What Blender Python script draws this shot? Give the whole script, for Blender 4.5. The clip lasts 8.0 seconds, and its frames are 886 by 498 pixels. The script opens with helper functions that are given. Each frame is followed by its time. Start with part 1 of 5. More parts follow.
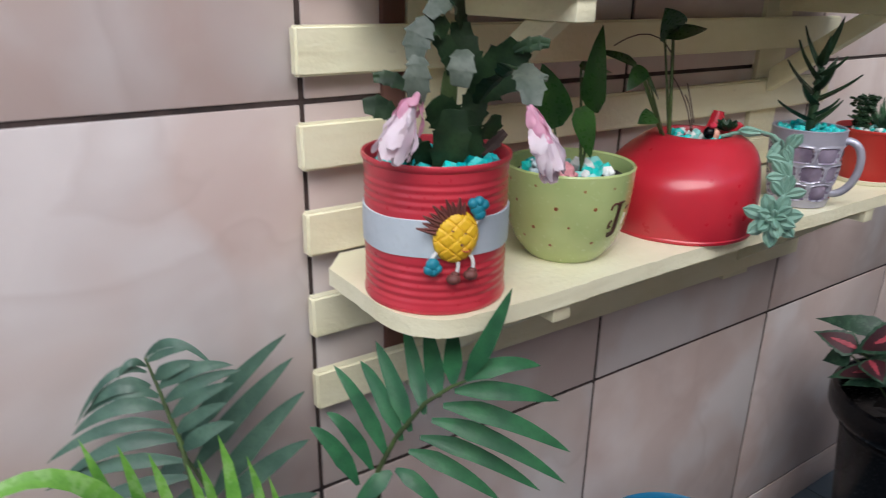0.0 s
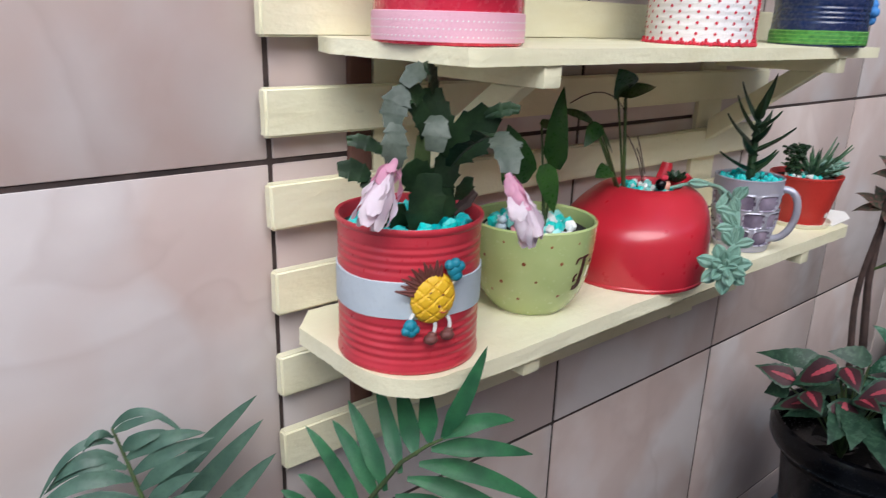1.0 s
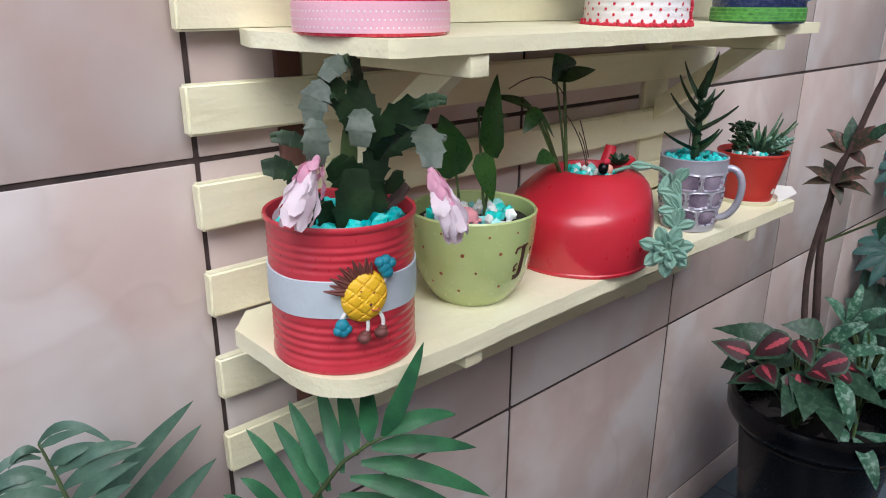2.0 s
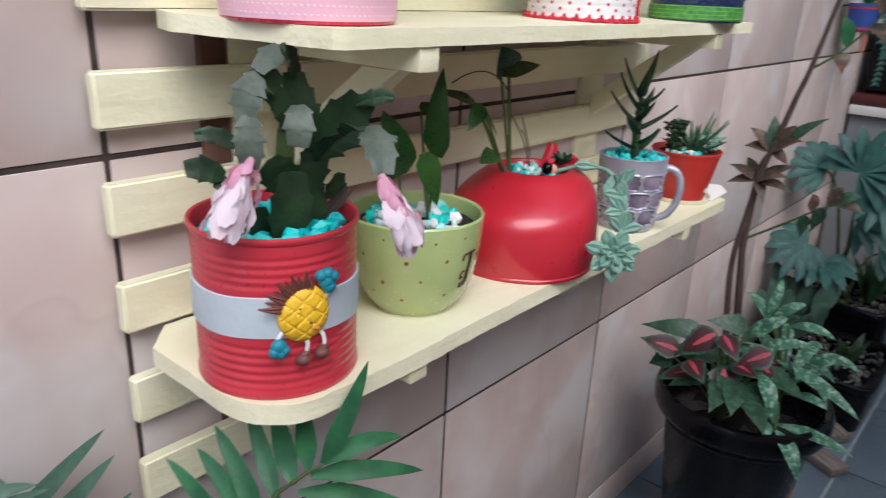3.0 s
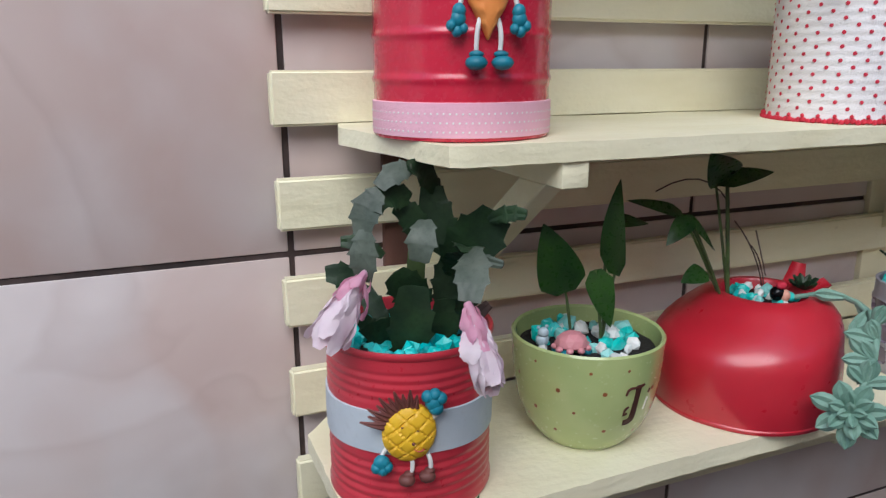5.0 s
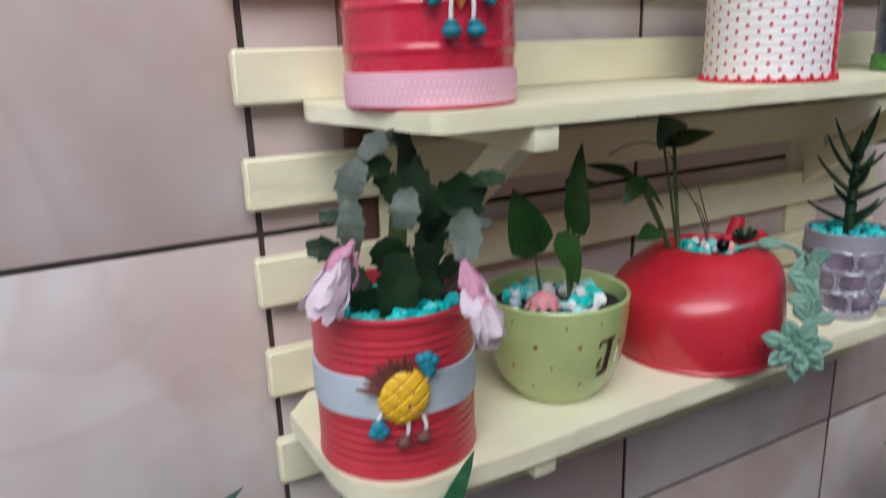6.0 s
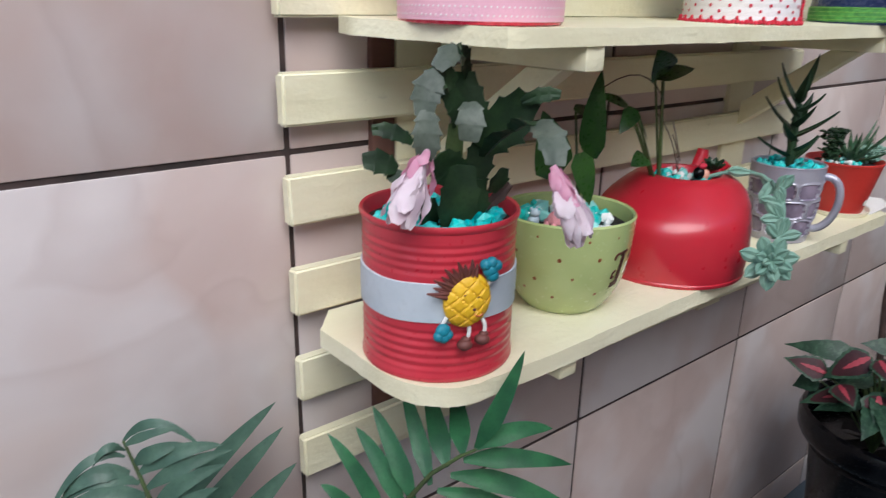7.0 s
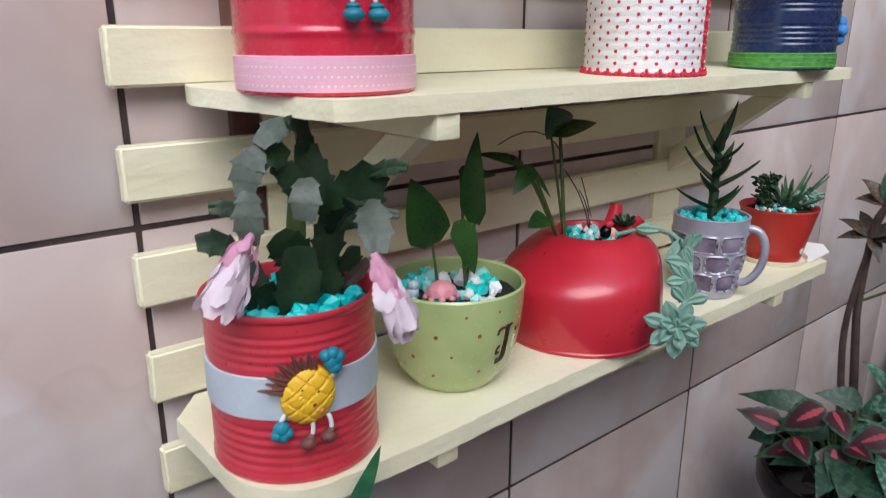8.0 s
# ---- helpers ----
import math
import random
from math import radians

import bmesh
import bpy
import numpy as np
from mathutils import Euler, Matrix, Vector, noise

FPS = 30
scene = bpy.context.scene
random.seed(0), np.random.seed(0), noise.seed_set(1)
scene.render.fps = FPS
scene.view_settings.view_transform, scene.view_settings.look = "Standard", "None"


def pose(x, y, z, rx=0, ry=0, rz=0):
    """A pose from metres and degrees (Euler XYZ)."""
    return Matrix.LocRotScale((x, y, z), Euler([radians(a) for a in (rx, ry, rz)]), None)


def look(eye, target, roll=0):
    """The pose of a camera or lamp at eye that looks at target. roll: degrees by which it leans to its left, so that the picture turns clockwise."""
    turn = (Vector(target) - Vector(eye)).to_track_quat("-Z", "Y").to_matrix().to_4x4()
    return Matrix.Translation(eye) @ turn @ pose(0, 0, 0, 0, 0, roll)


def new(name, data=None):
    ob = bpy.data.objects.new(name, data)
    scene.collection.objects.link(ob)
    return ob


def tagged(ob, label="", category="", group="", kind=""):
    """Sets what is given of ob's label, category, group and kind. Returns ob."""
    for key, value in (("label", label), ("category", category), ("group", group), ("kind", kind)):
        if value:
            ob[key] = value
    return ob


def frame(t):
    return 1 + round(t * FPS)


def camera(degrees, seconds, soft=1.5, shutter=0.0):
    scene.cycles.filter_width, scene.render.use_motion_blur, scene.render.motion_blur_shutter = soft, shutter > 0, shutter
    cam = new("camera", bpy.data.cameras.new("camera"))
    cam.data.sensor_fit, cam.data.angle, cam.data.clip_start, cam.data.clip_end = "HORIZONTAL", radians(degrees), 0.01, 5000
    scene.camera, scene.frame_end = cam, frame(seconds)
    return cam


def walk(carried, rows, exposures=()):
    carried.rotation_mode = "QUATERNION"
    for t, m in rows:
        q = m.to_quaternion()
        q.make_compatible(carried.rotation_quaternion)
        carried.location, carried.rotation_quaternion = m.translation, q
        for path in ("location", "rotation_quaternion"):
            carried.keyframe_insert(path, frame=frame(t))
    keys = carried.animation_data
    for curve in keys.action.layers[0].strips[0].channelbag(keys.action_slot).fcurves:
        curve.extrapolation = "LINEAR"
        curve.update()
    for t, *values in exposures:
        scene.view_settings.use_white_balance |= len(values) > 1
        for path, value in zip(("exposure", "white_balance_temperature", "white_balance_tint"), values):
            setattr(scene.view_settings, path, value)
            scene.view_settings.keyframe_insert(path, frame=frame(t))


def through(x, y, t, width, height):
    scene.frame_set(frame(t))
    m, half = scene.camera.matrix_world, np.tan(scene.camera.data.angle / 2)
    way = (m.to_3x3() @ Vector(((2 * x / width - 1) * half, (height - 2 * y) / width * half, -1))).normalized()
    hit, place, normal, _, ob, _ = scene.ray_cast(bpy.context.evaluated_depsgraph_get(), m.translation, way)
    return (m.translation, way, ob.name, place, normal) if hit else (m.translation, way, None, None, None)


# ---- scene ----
cam = camera(63.6, 8.0, soft=1.1, shutter=0.3)
EXPOSURE = [(0, 0.55, 6250, 9), (0.5, 0.73, 6150, 9), (1, 0.69, 6150, 9), (2.5, 0.68, 6150, 9), (3.5, 0.77, 6150, 10), (4.5, 0.41, 6050, 9), (5.8, 0.36, 6050, 9), (6.5, 0.57, 6150, 9), (8, 0.57, 6050, 10)]
PATH = [
    (0, (-0.208, -0.475, 1.24), (0.862, 1.065, 0.544), 1.0),
    (0.1, (-0.210, -0.473, 1.246), (0.836, 1.081, 0.548), -0.1),
    (0.2, (-0.213, -0.469, 1.248), (0.846, 1.067, 0.529), 0.2),
    (0.3, (-0.217, -0.468, 1.248), (0.883, 1.034, 0.515), 2.1),
    (0.4, (-0.223, -0.460, 1.247), (0.918, 1.018, 0.531), 3.4),
    (0.5, (-0.225, -0.456, 1.246), (0.94, 1.019, 0.562), 2.5),
    (0.7, (-0.231, -0.455, 1.257), (0.964, 1.000, 0.581), 1.9),
    (1, (-0.228, -0.46, 1.259), (1.001, 0.996, 0.648), 1.7),
    (1.2, (-0.224, -0.462, 1.263), (1.064, 0.946, 0.666), 1.7),
    (2.3, (-0.197, -0.47, 1.266), (1.07, 0.927, 0.599), 0.1),
    (2.5, (-0.196, -0.458, 1.269), (1.077, 0.939, 0.613), 0.4),
    (2.7, (-0.193, -0.441, 1.270), (1.131, 0.895, 0.590), 1.6),
    (3, (-0.188, -0.429, 1.265), (1.241, 0.791, 0.579), 2.6),
    (3.1, (-0.191, -0.423, 1.255), (1.281, 0.755, 0.588), 2.6),
    (3.3, (-0.188, -0.413, 1.254), (1.251, 0.798, 0.574), 2.6),
    (3.4, (-0.187, -0.416, 1.253), (1.204, 0.874, 0.621), 0.7),
    (3.5, (-0.185, -0.422, 1.249), (1.117, 0.97, 0.642), -0.7),
    (3.6, (-0.178, -0.427, 1.251), (1.023, 1.043, 0.618), -0.8),
    (3.7, (-0.169, -0.427, 1.255), (0.955, 1.096, 0.610), 0.9),
    (4, (-0.133, -0.436, 1.261), (0.772, 1.238, 0.643), 1.2),
    (4.2, (-0.112, -0.441, 1.265), (0.634, 1.319, 0.678), -0.0),
    (4.5, (-0.098, -0.453, 1.277), (0.587, 1.344, 0.726), 0.4),
    (4.7, (-0.081, -0.46, 1.279), (0.606, 1.341, 0.745), -0.2),
    (5.8, (-0.096, -0.467, 1.291), (0.827, 1.253, 0.856), -0.0),
    (6, (-0.117, -0.462, 1.273), (0.809, 1.229, 0.743), -2.0),
    (6.2, (-0.142, -0.451, 1.255), (0.848, 1.165, 0.617), -1.2),
    (6.3, (-0.155, -0.441, 1.247), (0.829, 1.171, 0.588), -1.4),
    (6.5, (-0.181, -0.432, 1.241), (0.833, 1.128, 0.51), 0.6),
    (6.7, (-0.202, -0.423, 1.247), (0.880, 1.098, 0.529), 1.3),
    (7, (-0.219, -0.423, 1.256), (0.991, 1.03, 0.602), 1.3),
    (7.2, (-0.210, -0.426, 1.262), (1.054, 0.977, 0.606), 2.1),
    (7.5, (-0.189, -0.434, 1.262), (1.111, 0.951, 0.634), 1.9),
    (7.7, (-0.167, -0.437, 1.270), (1.119, 0.960, 0.641), 1.7),
    (8, (-0.129, -0.444, 1.273), (1.099, 1.028, 0.703), -0.0),
]
walk(cam, [(t, look(eye, target, roll)) for t, eye, target, roll in PATH], EXPOSURE)

# ---- light ----
world = bpy.data.worlds.new("overcast_sky")
scene.world = world
world.use_nodes = True
wn = world.node_tree
sky = wn.nodes.new("ShaderNodeTexSky")
sky.sky_type = "NISHITA"
sky.sun_disc = False
sky.sun_elevation, sky.sun_rotation = radians(46), radians(212)
sky.air_density, sky.dust_density = 1.0, 1.5
wn.links.new(sky.outputs[0], wn.nodes["Background"].inputs[0])
wn.nodes["Background"].inputs[1].default_value = 0.13
sun_data = bpy.data.lights.new("sun", "SUN")
sun_data.energy, sun_data.angle, sun_data.color = 2.0, radians(50), (1.0, 0.975, 0.95)
sun = new("sun", sun_data)
sun.matrix_world = look((-0.92, -1.45, 2.78), (0, 0, 1.0))


# ---- materials ----
def shader(name):
    m = bpy.data.materials.new(name)
    m.use_nodes = True
    return m, m.node_tree, m.node_tree.nodes["Principled BSDF"]


def add(tree, kind, **values):
    n = tree.nodes.new(kind)
    for key, value in values.items():
        n.inputs[key].default_value = value
    return n


def mix(tree, fac, a, b):
    n = tree.nodes.new("ShaderNodeMix")
    n.data_type = "RGBA"
    for socket, value in ((n.inputs[0], fac), (n.inputs[6], a), (n.inputs[7], b)):
        if isinstance(value, bpy.types.NodeSocket):
            tree.links.new(value, socket)
        elif isinstance(value, tuple):
            socket.default_value = (*value[:3], 1)
        else:
            socket.default_value = value
    return n.outputs[2]


def span(tree, value, lo, hi, a=0.0, b=1.0):
    n = add(tree, "ShaderNodeMapRange", **{"From Min": lo, "From Max": hi, "To Min": a, "To Max": b})
    tree.links.new(value, n.inputs[0])
    return n.outputs[0]


def spots(tree, scale, detail=4.0, stretch=(1, 1, 1), distortion=0.0):
    """Noise over the thing's own coordinates, shifted from thing to thing."""
    co = tree.nodes.new("ShaderNodeTexCoord")
    info = tree.nodes.new("ShaderNodeObjectInfo")
    mp = add(tree, "ShaderNodeMapping", Scale=stretch)
    tree.links.new(co.outputs["Object"], mp.inputs[0])
    n = add(tree, "ShaderNodeTexNoise", Scale=scale, Detail=detail, Distortion=distortion)
    n.noise_dimensions = "4D"
    tree.links.new(mp.outputs[0], n.inputs["Vector"])
    w = tree.nodes.new("ShaderNodeMath")
    w.operation = "MULTIPLY"
    w.inputs[1].default_value = 53.0
    tree.links.new(info.outputs["Random"], w.inputs[0])
    tree.links.new(w.outputs[0], n.inputs["W"])
    return n.outputs[0]


def bump(tree, bsdf, height, strength, distance=0.001):
    n = add(tree, "ShaderNodeBump", Strength=strength, Distance=distance)
    tree.links.new(height, n.inputs["Height"])
    tree.links.new(n.outputs[0], bsdf.inputs["Normal"])


def surface(name, light, dark, rough=0.5, scale=40, stretch=(1, 1, 1), relief=0.2, depth=0.001, metal=0.0, coat=0.0, fine=300, spec=0.5, through=0.0, speck=0.5):
    """A two-scale surface: broad patches between two tones, fine grain in tone, gloss and relief."""
    m, tree, bsdf = shader(name)
    broad = spots(tree, scale, 3, stretch)
    grain = spots(tree, fine, 3, stretch)
    col = mix(tree, span(tree, broad, 0.35, 0.65), dark, light)
    low = tuple(0.8 * c for c in light)
    col = mix(tree, span(tree, grain, 0.55, 0.8, 0, speck), col, low)
    tree.links.new(col, bsdf.inputs["Base Color"])
    tree.links.new(span(tree, grain, 0.3, 0.7, rough - 0.08, min(1, rough + 0.1)), bsdf.inputs["Roughness"])
    bsdf.inputs["Metallic"].default_value = metal
    bsdf.inputs["Specular IOR Level"].default_value = spec
    bsdf.inputs["Coat Weight"].default_value = coat
    bsdf.inputs["Coat Roughness"].default_value = 0.12
    bsdf.inputs["Transmission Weight"].default_value = through
    bump(tree, bsdf, grain, relief, depth)
    return m


def tile_material():
    m, tree, bsdf = shader("marbled_tile")
    cloud = spots(tree, 4.6, 2, (1, 1, 1), 0.2)
    small = spots(tree, 13, 4, (1, 1, 1), 0.35)
    cool = spots(tree, 6.5, 2.5, (1.1, 1, 1), 0.3)
    vein = spots(tree, 3.4, 3.5, (1, 1, 1), 0.8)
    col = mix(tree, span(tree, cloud, 0.36, 0.68), (0.53, 0.42, 0.385), (0.61, 0.515, 0.48))
    col = mix(tree, span(tree, cool, 0.49, 0.63, 0, 0.6), col, (0.655, 0.635, 0.64))
    col = mix(tree, span(tree, small, 0.45, 0.72, 0, 0.34), col, (0.74, 0.69, 0.67))
    a = span(tree, vein, 0.46, 0.505)
    b = span(tree, vein, 0.505, 0.525, 1, 0)
    line = tree.nodes.new("ShaderNodeMath")
    line.operation = "MULTIPLY"
    tree.links.new(a, line.inputs[0]), tree.links.new(b, line.inputs[1])
    soft = span(tree, line.outputs[0], 0, 1, 0, 0.18)
    col = mix(tree, soft, col, (0.36, 0.265, 0.235))
    tree.links.new(col, bsdf.inputs["Base Color"])
    tree.links.new(span(tree, small, 0.3, 0.7, 0.34, 0.44), bsdf.inputs["Roughness"])
    bsdf.inputs["Specular IOR Level"].default_value = 0.35
    bump(tree, bsdf, small, 0.015, 0.001)
    return m


def painted_material():
    """Thick brushed paint over rough timber: lumps, strokes along the board, worn flecks."""
    m, tree, bsdf = shader("cream_painted_wood")
    broad = spots(tree, 14, 3, (1, 2.4, 2.4))
    strokes = spots(tree, 120, 3, (0.16, 1, 1))
    lumps = spots(tree, 230, 3, (0.7, 1, 1))
    flecks = spots(tree, 75, 5, (0.5, 1, 1), 0.4)
    col = mix(tree, span(tree, broad, 0.35, 0.65), (0.77, 0.73, 0.51), (0.82, 0.79, 0.585))
    col = mix(tree, span(tree, strokes, 0.48, 0.75, 0, 0.2), col, (0.68, 0.63, 0.42))
    col = mix(tree, span(tree, flecks, 0.70, 0.76, 0, 0.5), col, (0.42, 0.36, 0.25))
    tree.links.new(col, bsdf.inputs["Base Color"])
    tree.links.new(span(tree, lumps, 0.3, 0.7, 0.42, 0.62), bsdf.inputs["Roughness"])
    height = tree.nodes.new("ShaderNodeMath")
    height.operation = "ADD"
    tree.links.new(strokes, height.inputs[0]), tree.links.new(lumps, height.inputs[1])
    bump(tree, bsdf, height.outputs[0], 0.55, 0.0014)
    return m


def island_material(name, colours, rough=0.4, relief=0.3, fine=250):
    """Every loose stone of a mesh takes one of the colours."""
    m, tree, bsdf = shader(name)
    geo = tree.nodes.new("ShaderNodeNewGeometry")
    ramp = tree.nodes.new("ShaderNodeValToRGB")
    ramp.color_ramp.interpolation = "CONSTANT"
    while len(ramp.color_ramp.elements) < len(colours):
        ramp.color_ramp.elements.new(0.5)
    for i, c in enumerate(colours):
        ramp.color_ramp.elements[i].position = i / len(colours)
        ramp.color_ramp.elements[i].color = (*c, 1)
    tree.links.new(geo.outputs["Random Per Island"], ramp.inputs[0])
    grain = spots(tree, fine, 3)
    col = mix(tree, span(tree, grain, 0.5, 0.8, 0, 0.22), ramp.outputs[0], (0.7, 0.85, 0.85))
    tree.links.new(col, bsdf.inputs["Base Color"])
    bsdf.inputs["Roughness"].default_value = rough
    bump(tree, bsdf, grain, relief, 0.0008)
    return m


def leaf_material(name, tip, base, spot=None, rough=0.4, scale=60, amount=0.5):
    """Leaf green in two tones, with veins and, where asked, pale spots."""
    m, tree, bsdf = shader(name)
    broad = spots(tree, scale, 3)
    fine = spots(tree, 420, 3)
    col = mix(tree, span(tree, broad, 0.35, 0.65), base, tip)
    if spot:
        dots = spots(tree, 170, 2)
        col = mix(tree, span(tree, dots, 0.5, 0.6, 0, amount), col, spot)
    dull = tuple(0.75 * c for c in base)
    col = mix(tree, span(tree, fine, 0.5, 0.8, 0, 0.5), col, dull)
    tree.links.new(col, bsdf.inputs["Base Color"])
    tree.links.new(span(tree, fine, 0.3, 0.7, rough - 0.08, rough + 0.12), bsdf.inputs["Roughness"])
    bsdf.inputs["Specular IOR Level"].default_value = 0.32
    bump(tree, bsdf, fine, 0.25, 0.0006)
    return m


TILE = tile_material()
GROUT = surface("dark_grout", (0.075, 0.05, 0.045), (0.03, 0.022, 0.02), 0.9, 30, relief=0.6)
PAINTED = painted_material()
RED_PAINT = surface("red_enamel_paint", (0.56, 0.036, 0.058), (0.48, 0.026, 0.045), 0.34, 25, relief=0.06, coat=0.3, speck=0.25)
RED_KETTLE = surface("red_gloss_enamel", (0.53, 0.018, 0.036), (0.47, 0.014, 0.030), 0.34, 18, relief=0.04, coat=0.45, fine=110, speck=0.12)
ROSE_PAINT = surface("crimson_gloss_paint", (0.58, 0.016, 0.05), (0.50, 0.012, 0.04), 0.24, 18, relief=0.05, coat=0.5)
GREY_BLUE = surface("pale_blue_grey_paint", (0.52, 0.585, 0.64), (0.45, 0.52, 0.575), 0.5, 35, relief=0.15)
GLAZE = surface("sage_green_glaze", (0.46, 0.54, 0.235), (0.38, 0.48, 0.19), 0.2, 22, relief=0.03, coat=0.5, speck=0.15)
BROWN_INK = surface("brown_glaze", (0.085, 0.022, 0.014), (0.05, 0.012, 0.008), 0.35)
DOT_INK = surface("russet_glaze", (0.30, 0.11, 0.03), (0.2, 0.06, 0.02), 0.35)
PALE_INK = surface("pale_glaze", (0.68, 0.68, 0.55), (0.6, 0.6, 0.46), 0.35)
SILVER = surface("silver_lilac_paint", (0.47, 0.465, 0.53), (0.36, 0.355, 0.43), 0.36, 30, relief=0.2, metal=0.35)
LILAC = surface("lilac_glass_panel", (0.30, 0.25, 0.33), (0.10, 0.075, 0.12), 0.16, 55, relief=0.1, coat=0.6)
POT_RED = surface("red_plastic", (0.52, 0.035, 0.026), (0.45, 0.028, 0.02), 0.42, 20, relief=0.1)
WHITE = surface("white_plastic", (0.82, 0.81, 0.78), (0.76, 0.74, 0.70), 0.45, 25, relief=0.1)
CREAM_DISH = surface("cream_plastic", (0.80, 0.76, 0.62), (0.72, 0.68, 0.54), 0.45, 25, relief=0.1)
CLOTH = surface("white_cotton", (0.80, 0.79, 0.78), (0.73, 0.71, 0.71), 0.85, 30, relief=0.5, fine=700)
RED_DOT = surface("red_print", (0.60, 0.03, 0.06), (0.5, 0.02, 0.05), 0.8)
LACE = surface("red_braid", (0.62, 0.03, 0.06), (0.48, 0.02, 0.04), 0.8, 90, relief=0.6)
PINK = surface("pink_ribbon", (0.82, 0.47, 0.56), (0.75, 0.41, 0.51), 0.6, 20, relief=0.3, fine=500)
NAVY = surface("navy_enamel", (0.012, 0.028, 0.10), (0.008, 0.018, 0.07), 0.25, 22, relief=0.06, coat=0.5)
GREEN_BAND = surface("green_checked_ribbon", (0.10, 0.36, 0.07), (0.03, 0.16, 0.03), 0.6, 220, relief=0.3)
CORAL = surface("coral_ribbon", (0.60, 0.22, 0.16), (0.5, 0.17, 0.12), 0.6)
YELLOW = surface("yellow_clay", (0.80, 0.50, 0.02), (0.72, 0.42, 0.015), 0.5, 60, relief=0.2)
ORANGE = surface("orange_clay", (0.84, 0.31, 0.075), (0.78, 0.26, 0.06), 0.5, 60, relief=0.2)
TEAL = surface("teal_clay", (0.012, 0.22, 0.30), (0.008, 0.16, 0.22), 0.5, 60, relief=0.2)
CLAY_BROWN = surface("brown_clay", (0.17, 0.055, 0.045), (0.11, 0.035, 0.03), 0.55, 60, relief=0.2)
CORD = surface("white_cord", (0.80, 0.80, 0.78), (0.7, 0.7, 0.68), 0.8, 200, relief=0.4)
RAW_WOOD = surface("raw_brown_wood", (0.20, 0.095, 0.07), (0.11, 0.05, 0.038), 0.85, 40, (1, 1, 0.12), 0.5)
STAKE_WOOD = surface("brown_stake_wood", (0.24, 0.14, 0.11), (0.15, 0.085, 0.07), 0.85, 30, (1, 1, 0.2), 0.5)
SOIL = surface("potting_soil", (0.014, 0.010, 0.009), (0.006, 0.005, 0.0045), 0.95, 90, relief=0.9, depth=0.003)
GRAVEL = island_material("turquoise_gravel", [(0.0, 0.46, 0.44), (0.01, 0.55, 0.52), (0.0, 0.38, 0.40), (0.03, 0.60, 0.58)])
GRAVEL_MIXED = island_material("white_and_turquoise_gravel", [(0.02, 0.46, 0.45), (0.78, 0.78, 0.75), (0.01, 0.55, 0.50), (0.70, 0.74, 0.72), (0.25, 0.62, 0.58)])
STONES = island_material("garden_stones", [(0.05, 0.04, 0.035), (0.10, 0.085, 0.07), (0.03, 0.025, 0.02), (0.02, 0.018, 0.015), (0.06, 0.05, 0.04), (0.12, 0.11, 0.1)], 0.9)
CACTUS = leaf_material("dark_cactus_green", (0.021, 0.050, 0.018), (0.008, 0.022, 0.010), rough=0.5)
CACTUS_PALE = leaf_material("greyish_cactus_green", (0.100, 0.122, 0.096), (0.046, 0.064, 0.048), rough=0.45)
PETAL = surface("pale_pink_petal", (0.92, 0.86, 0.89), (0.90, 0.76, 0.83), 0.5, 90, relief=0.3)
PETAL_DEEP = surface("rose_pink_petal", (0.82, 0.42, 0.58), (0.86, 0.56, 0.68), 0.5, 90, relief=0.3)
for m, tint in ((PETAL, (0.93, 0.86, 0.90)), (PETAL_DEEP, (0.86, 0.52, 0.66))):
    tree = m.node_tree
    thin = tree.nodes.new("ShaderNodeBsdfTranslucent")
    thin.inputs[0].default_value = (*tint, 1)
    both = tree.nodes.new("ShaderNodeMixShader")
    both.inputs[0].default_value = 0.5
    tree.links.new(tree.nodes["Principled BSDF"].outputs[0], both.inputs[1])
    tree.links.new(thin.outputs[0], both.inputs[2])
    tree.links.new(both.outputs[0], tree.nodes["Material Output"].inputs[0])
HEART = leaf_material("glossy_heart_leaf", (0.028, 0.085, 0.015), (0.011, 0.040, 0.010), rough=0.3)
STEM = leaf_material("green_stem", (0.08, 0.13, 0.04), (0.05, 0.07, 0.03), rough=0.5)
BARK = surface("brown_stem", (0.085, 0.05, 0.042), (0.04, 0.025, 0.022), 0.8, 60, relief=0.5)
GHOST = leaf_material("pale_blue_green_succulent", (0.24, 0.39, 0.31), (0.15, 0.29, 0.225), rough=0.5)
ALOE = leaf_material("dark_aloe", (0.024, 0.058, 0.024), (0.012, 0.030, 0.015), rough=0.4)
JADE = leaf_material("spotted_aloe", (0.06, 0.145, 0.065), (0.03, 0.08, 0.04), (0.35, 0.45, 0.34), amount=0.25)
PALM = leaf_material("palm_green", (0.034, 0.145, 0.058), (0.018, 0.085, 0.038), rough=0.38)
PALM_GREY = leaf_material("shaded_palm_green", (0.082, 0.152, 0.110), (0.044, 0.094, 0.068), rough=0.36)
LIME = leaf_material("bright_strap_leaf", (0.18, 0.40, 0.065), (0.10, 0.28, 0.04), (0.6, 0.75, 0.45), amount=0.15)
COLEUS_GREEN = leaf_material("coleus_margin", (0.026, 0.072, 0.038), (0.014, 0.042, 0.025), (0.10, 0.18, 0.11), amount=0.3)
COLEUS_DARK = leaf_material("coleus_maroon", (0.06, 0.010, 0.016), (0.032, 0.008, 0.011), rough=0.5)
COLEUS_PINK = leaf_material("coleus_pink", (0.43, 0.062, 0.085), (0.28, 0.028, 0.048), rough=0.5)
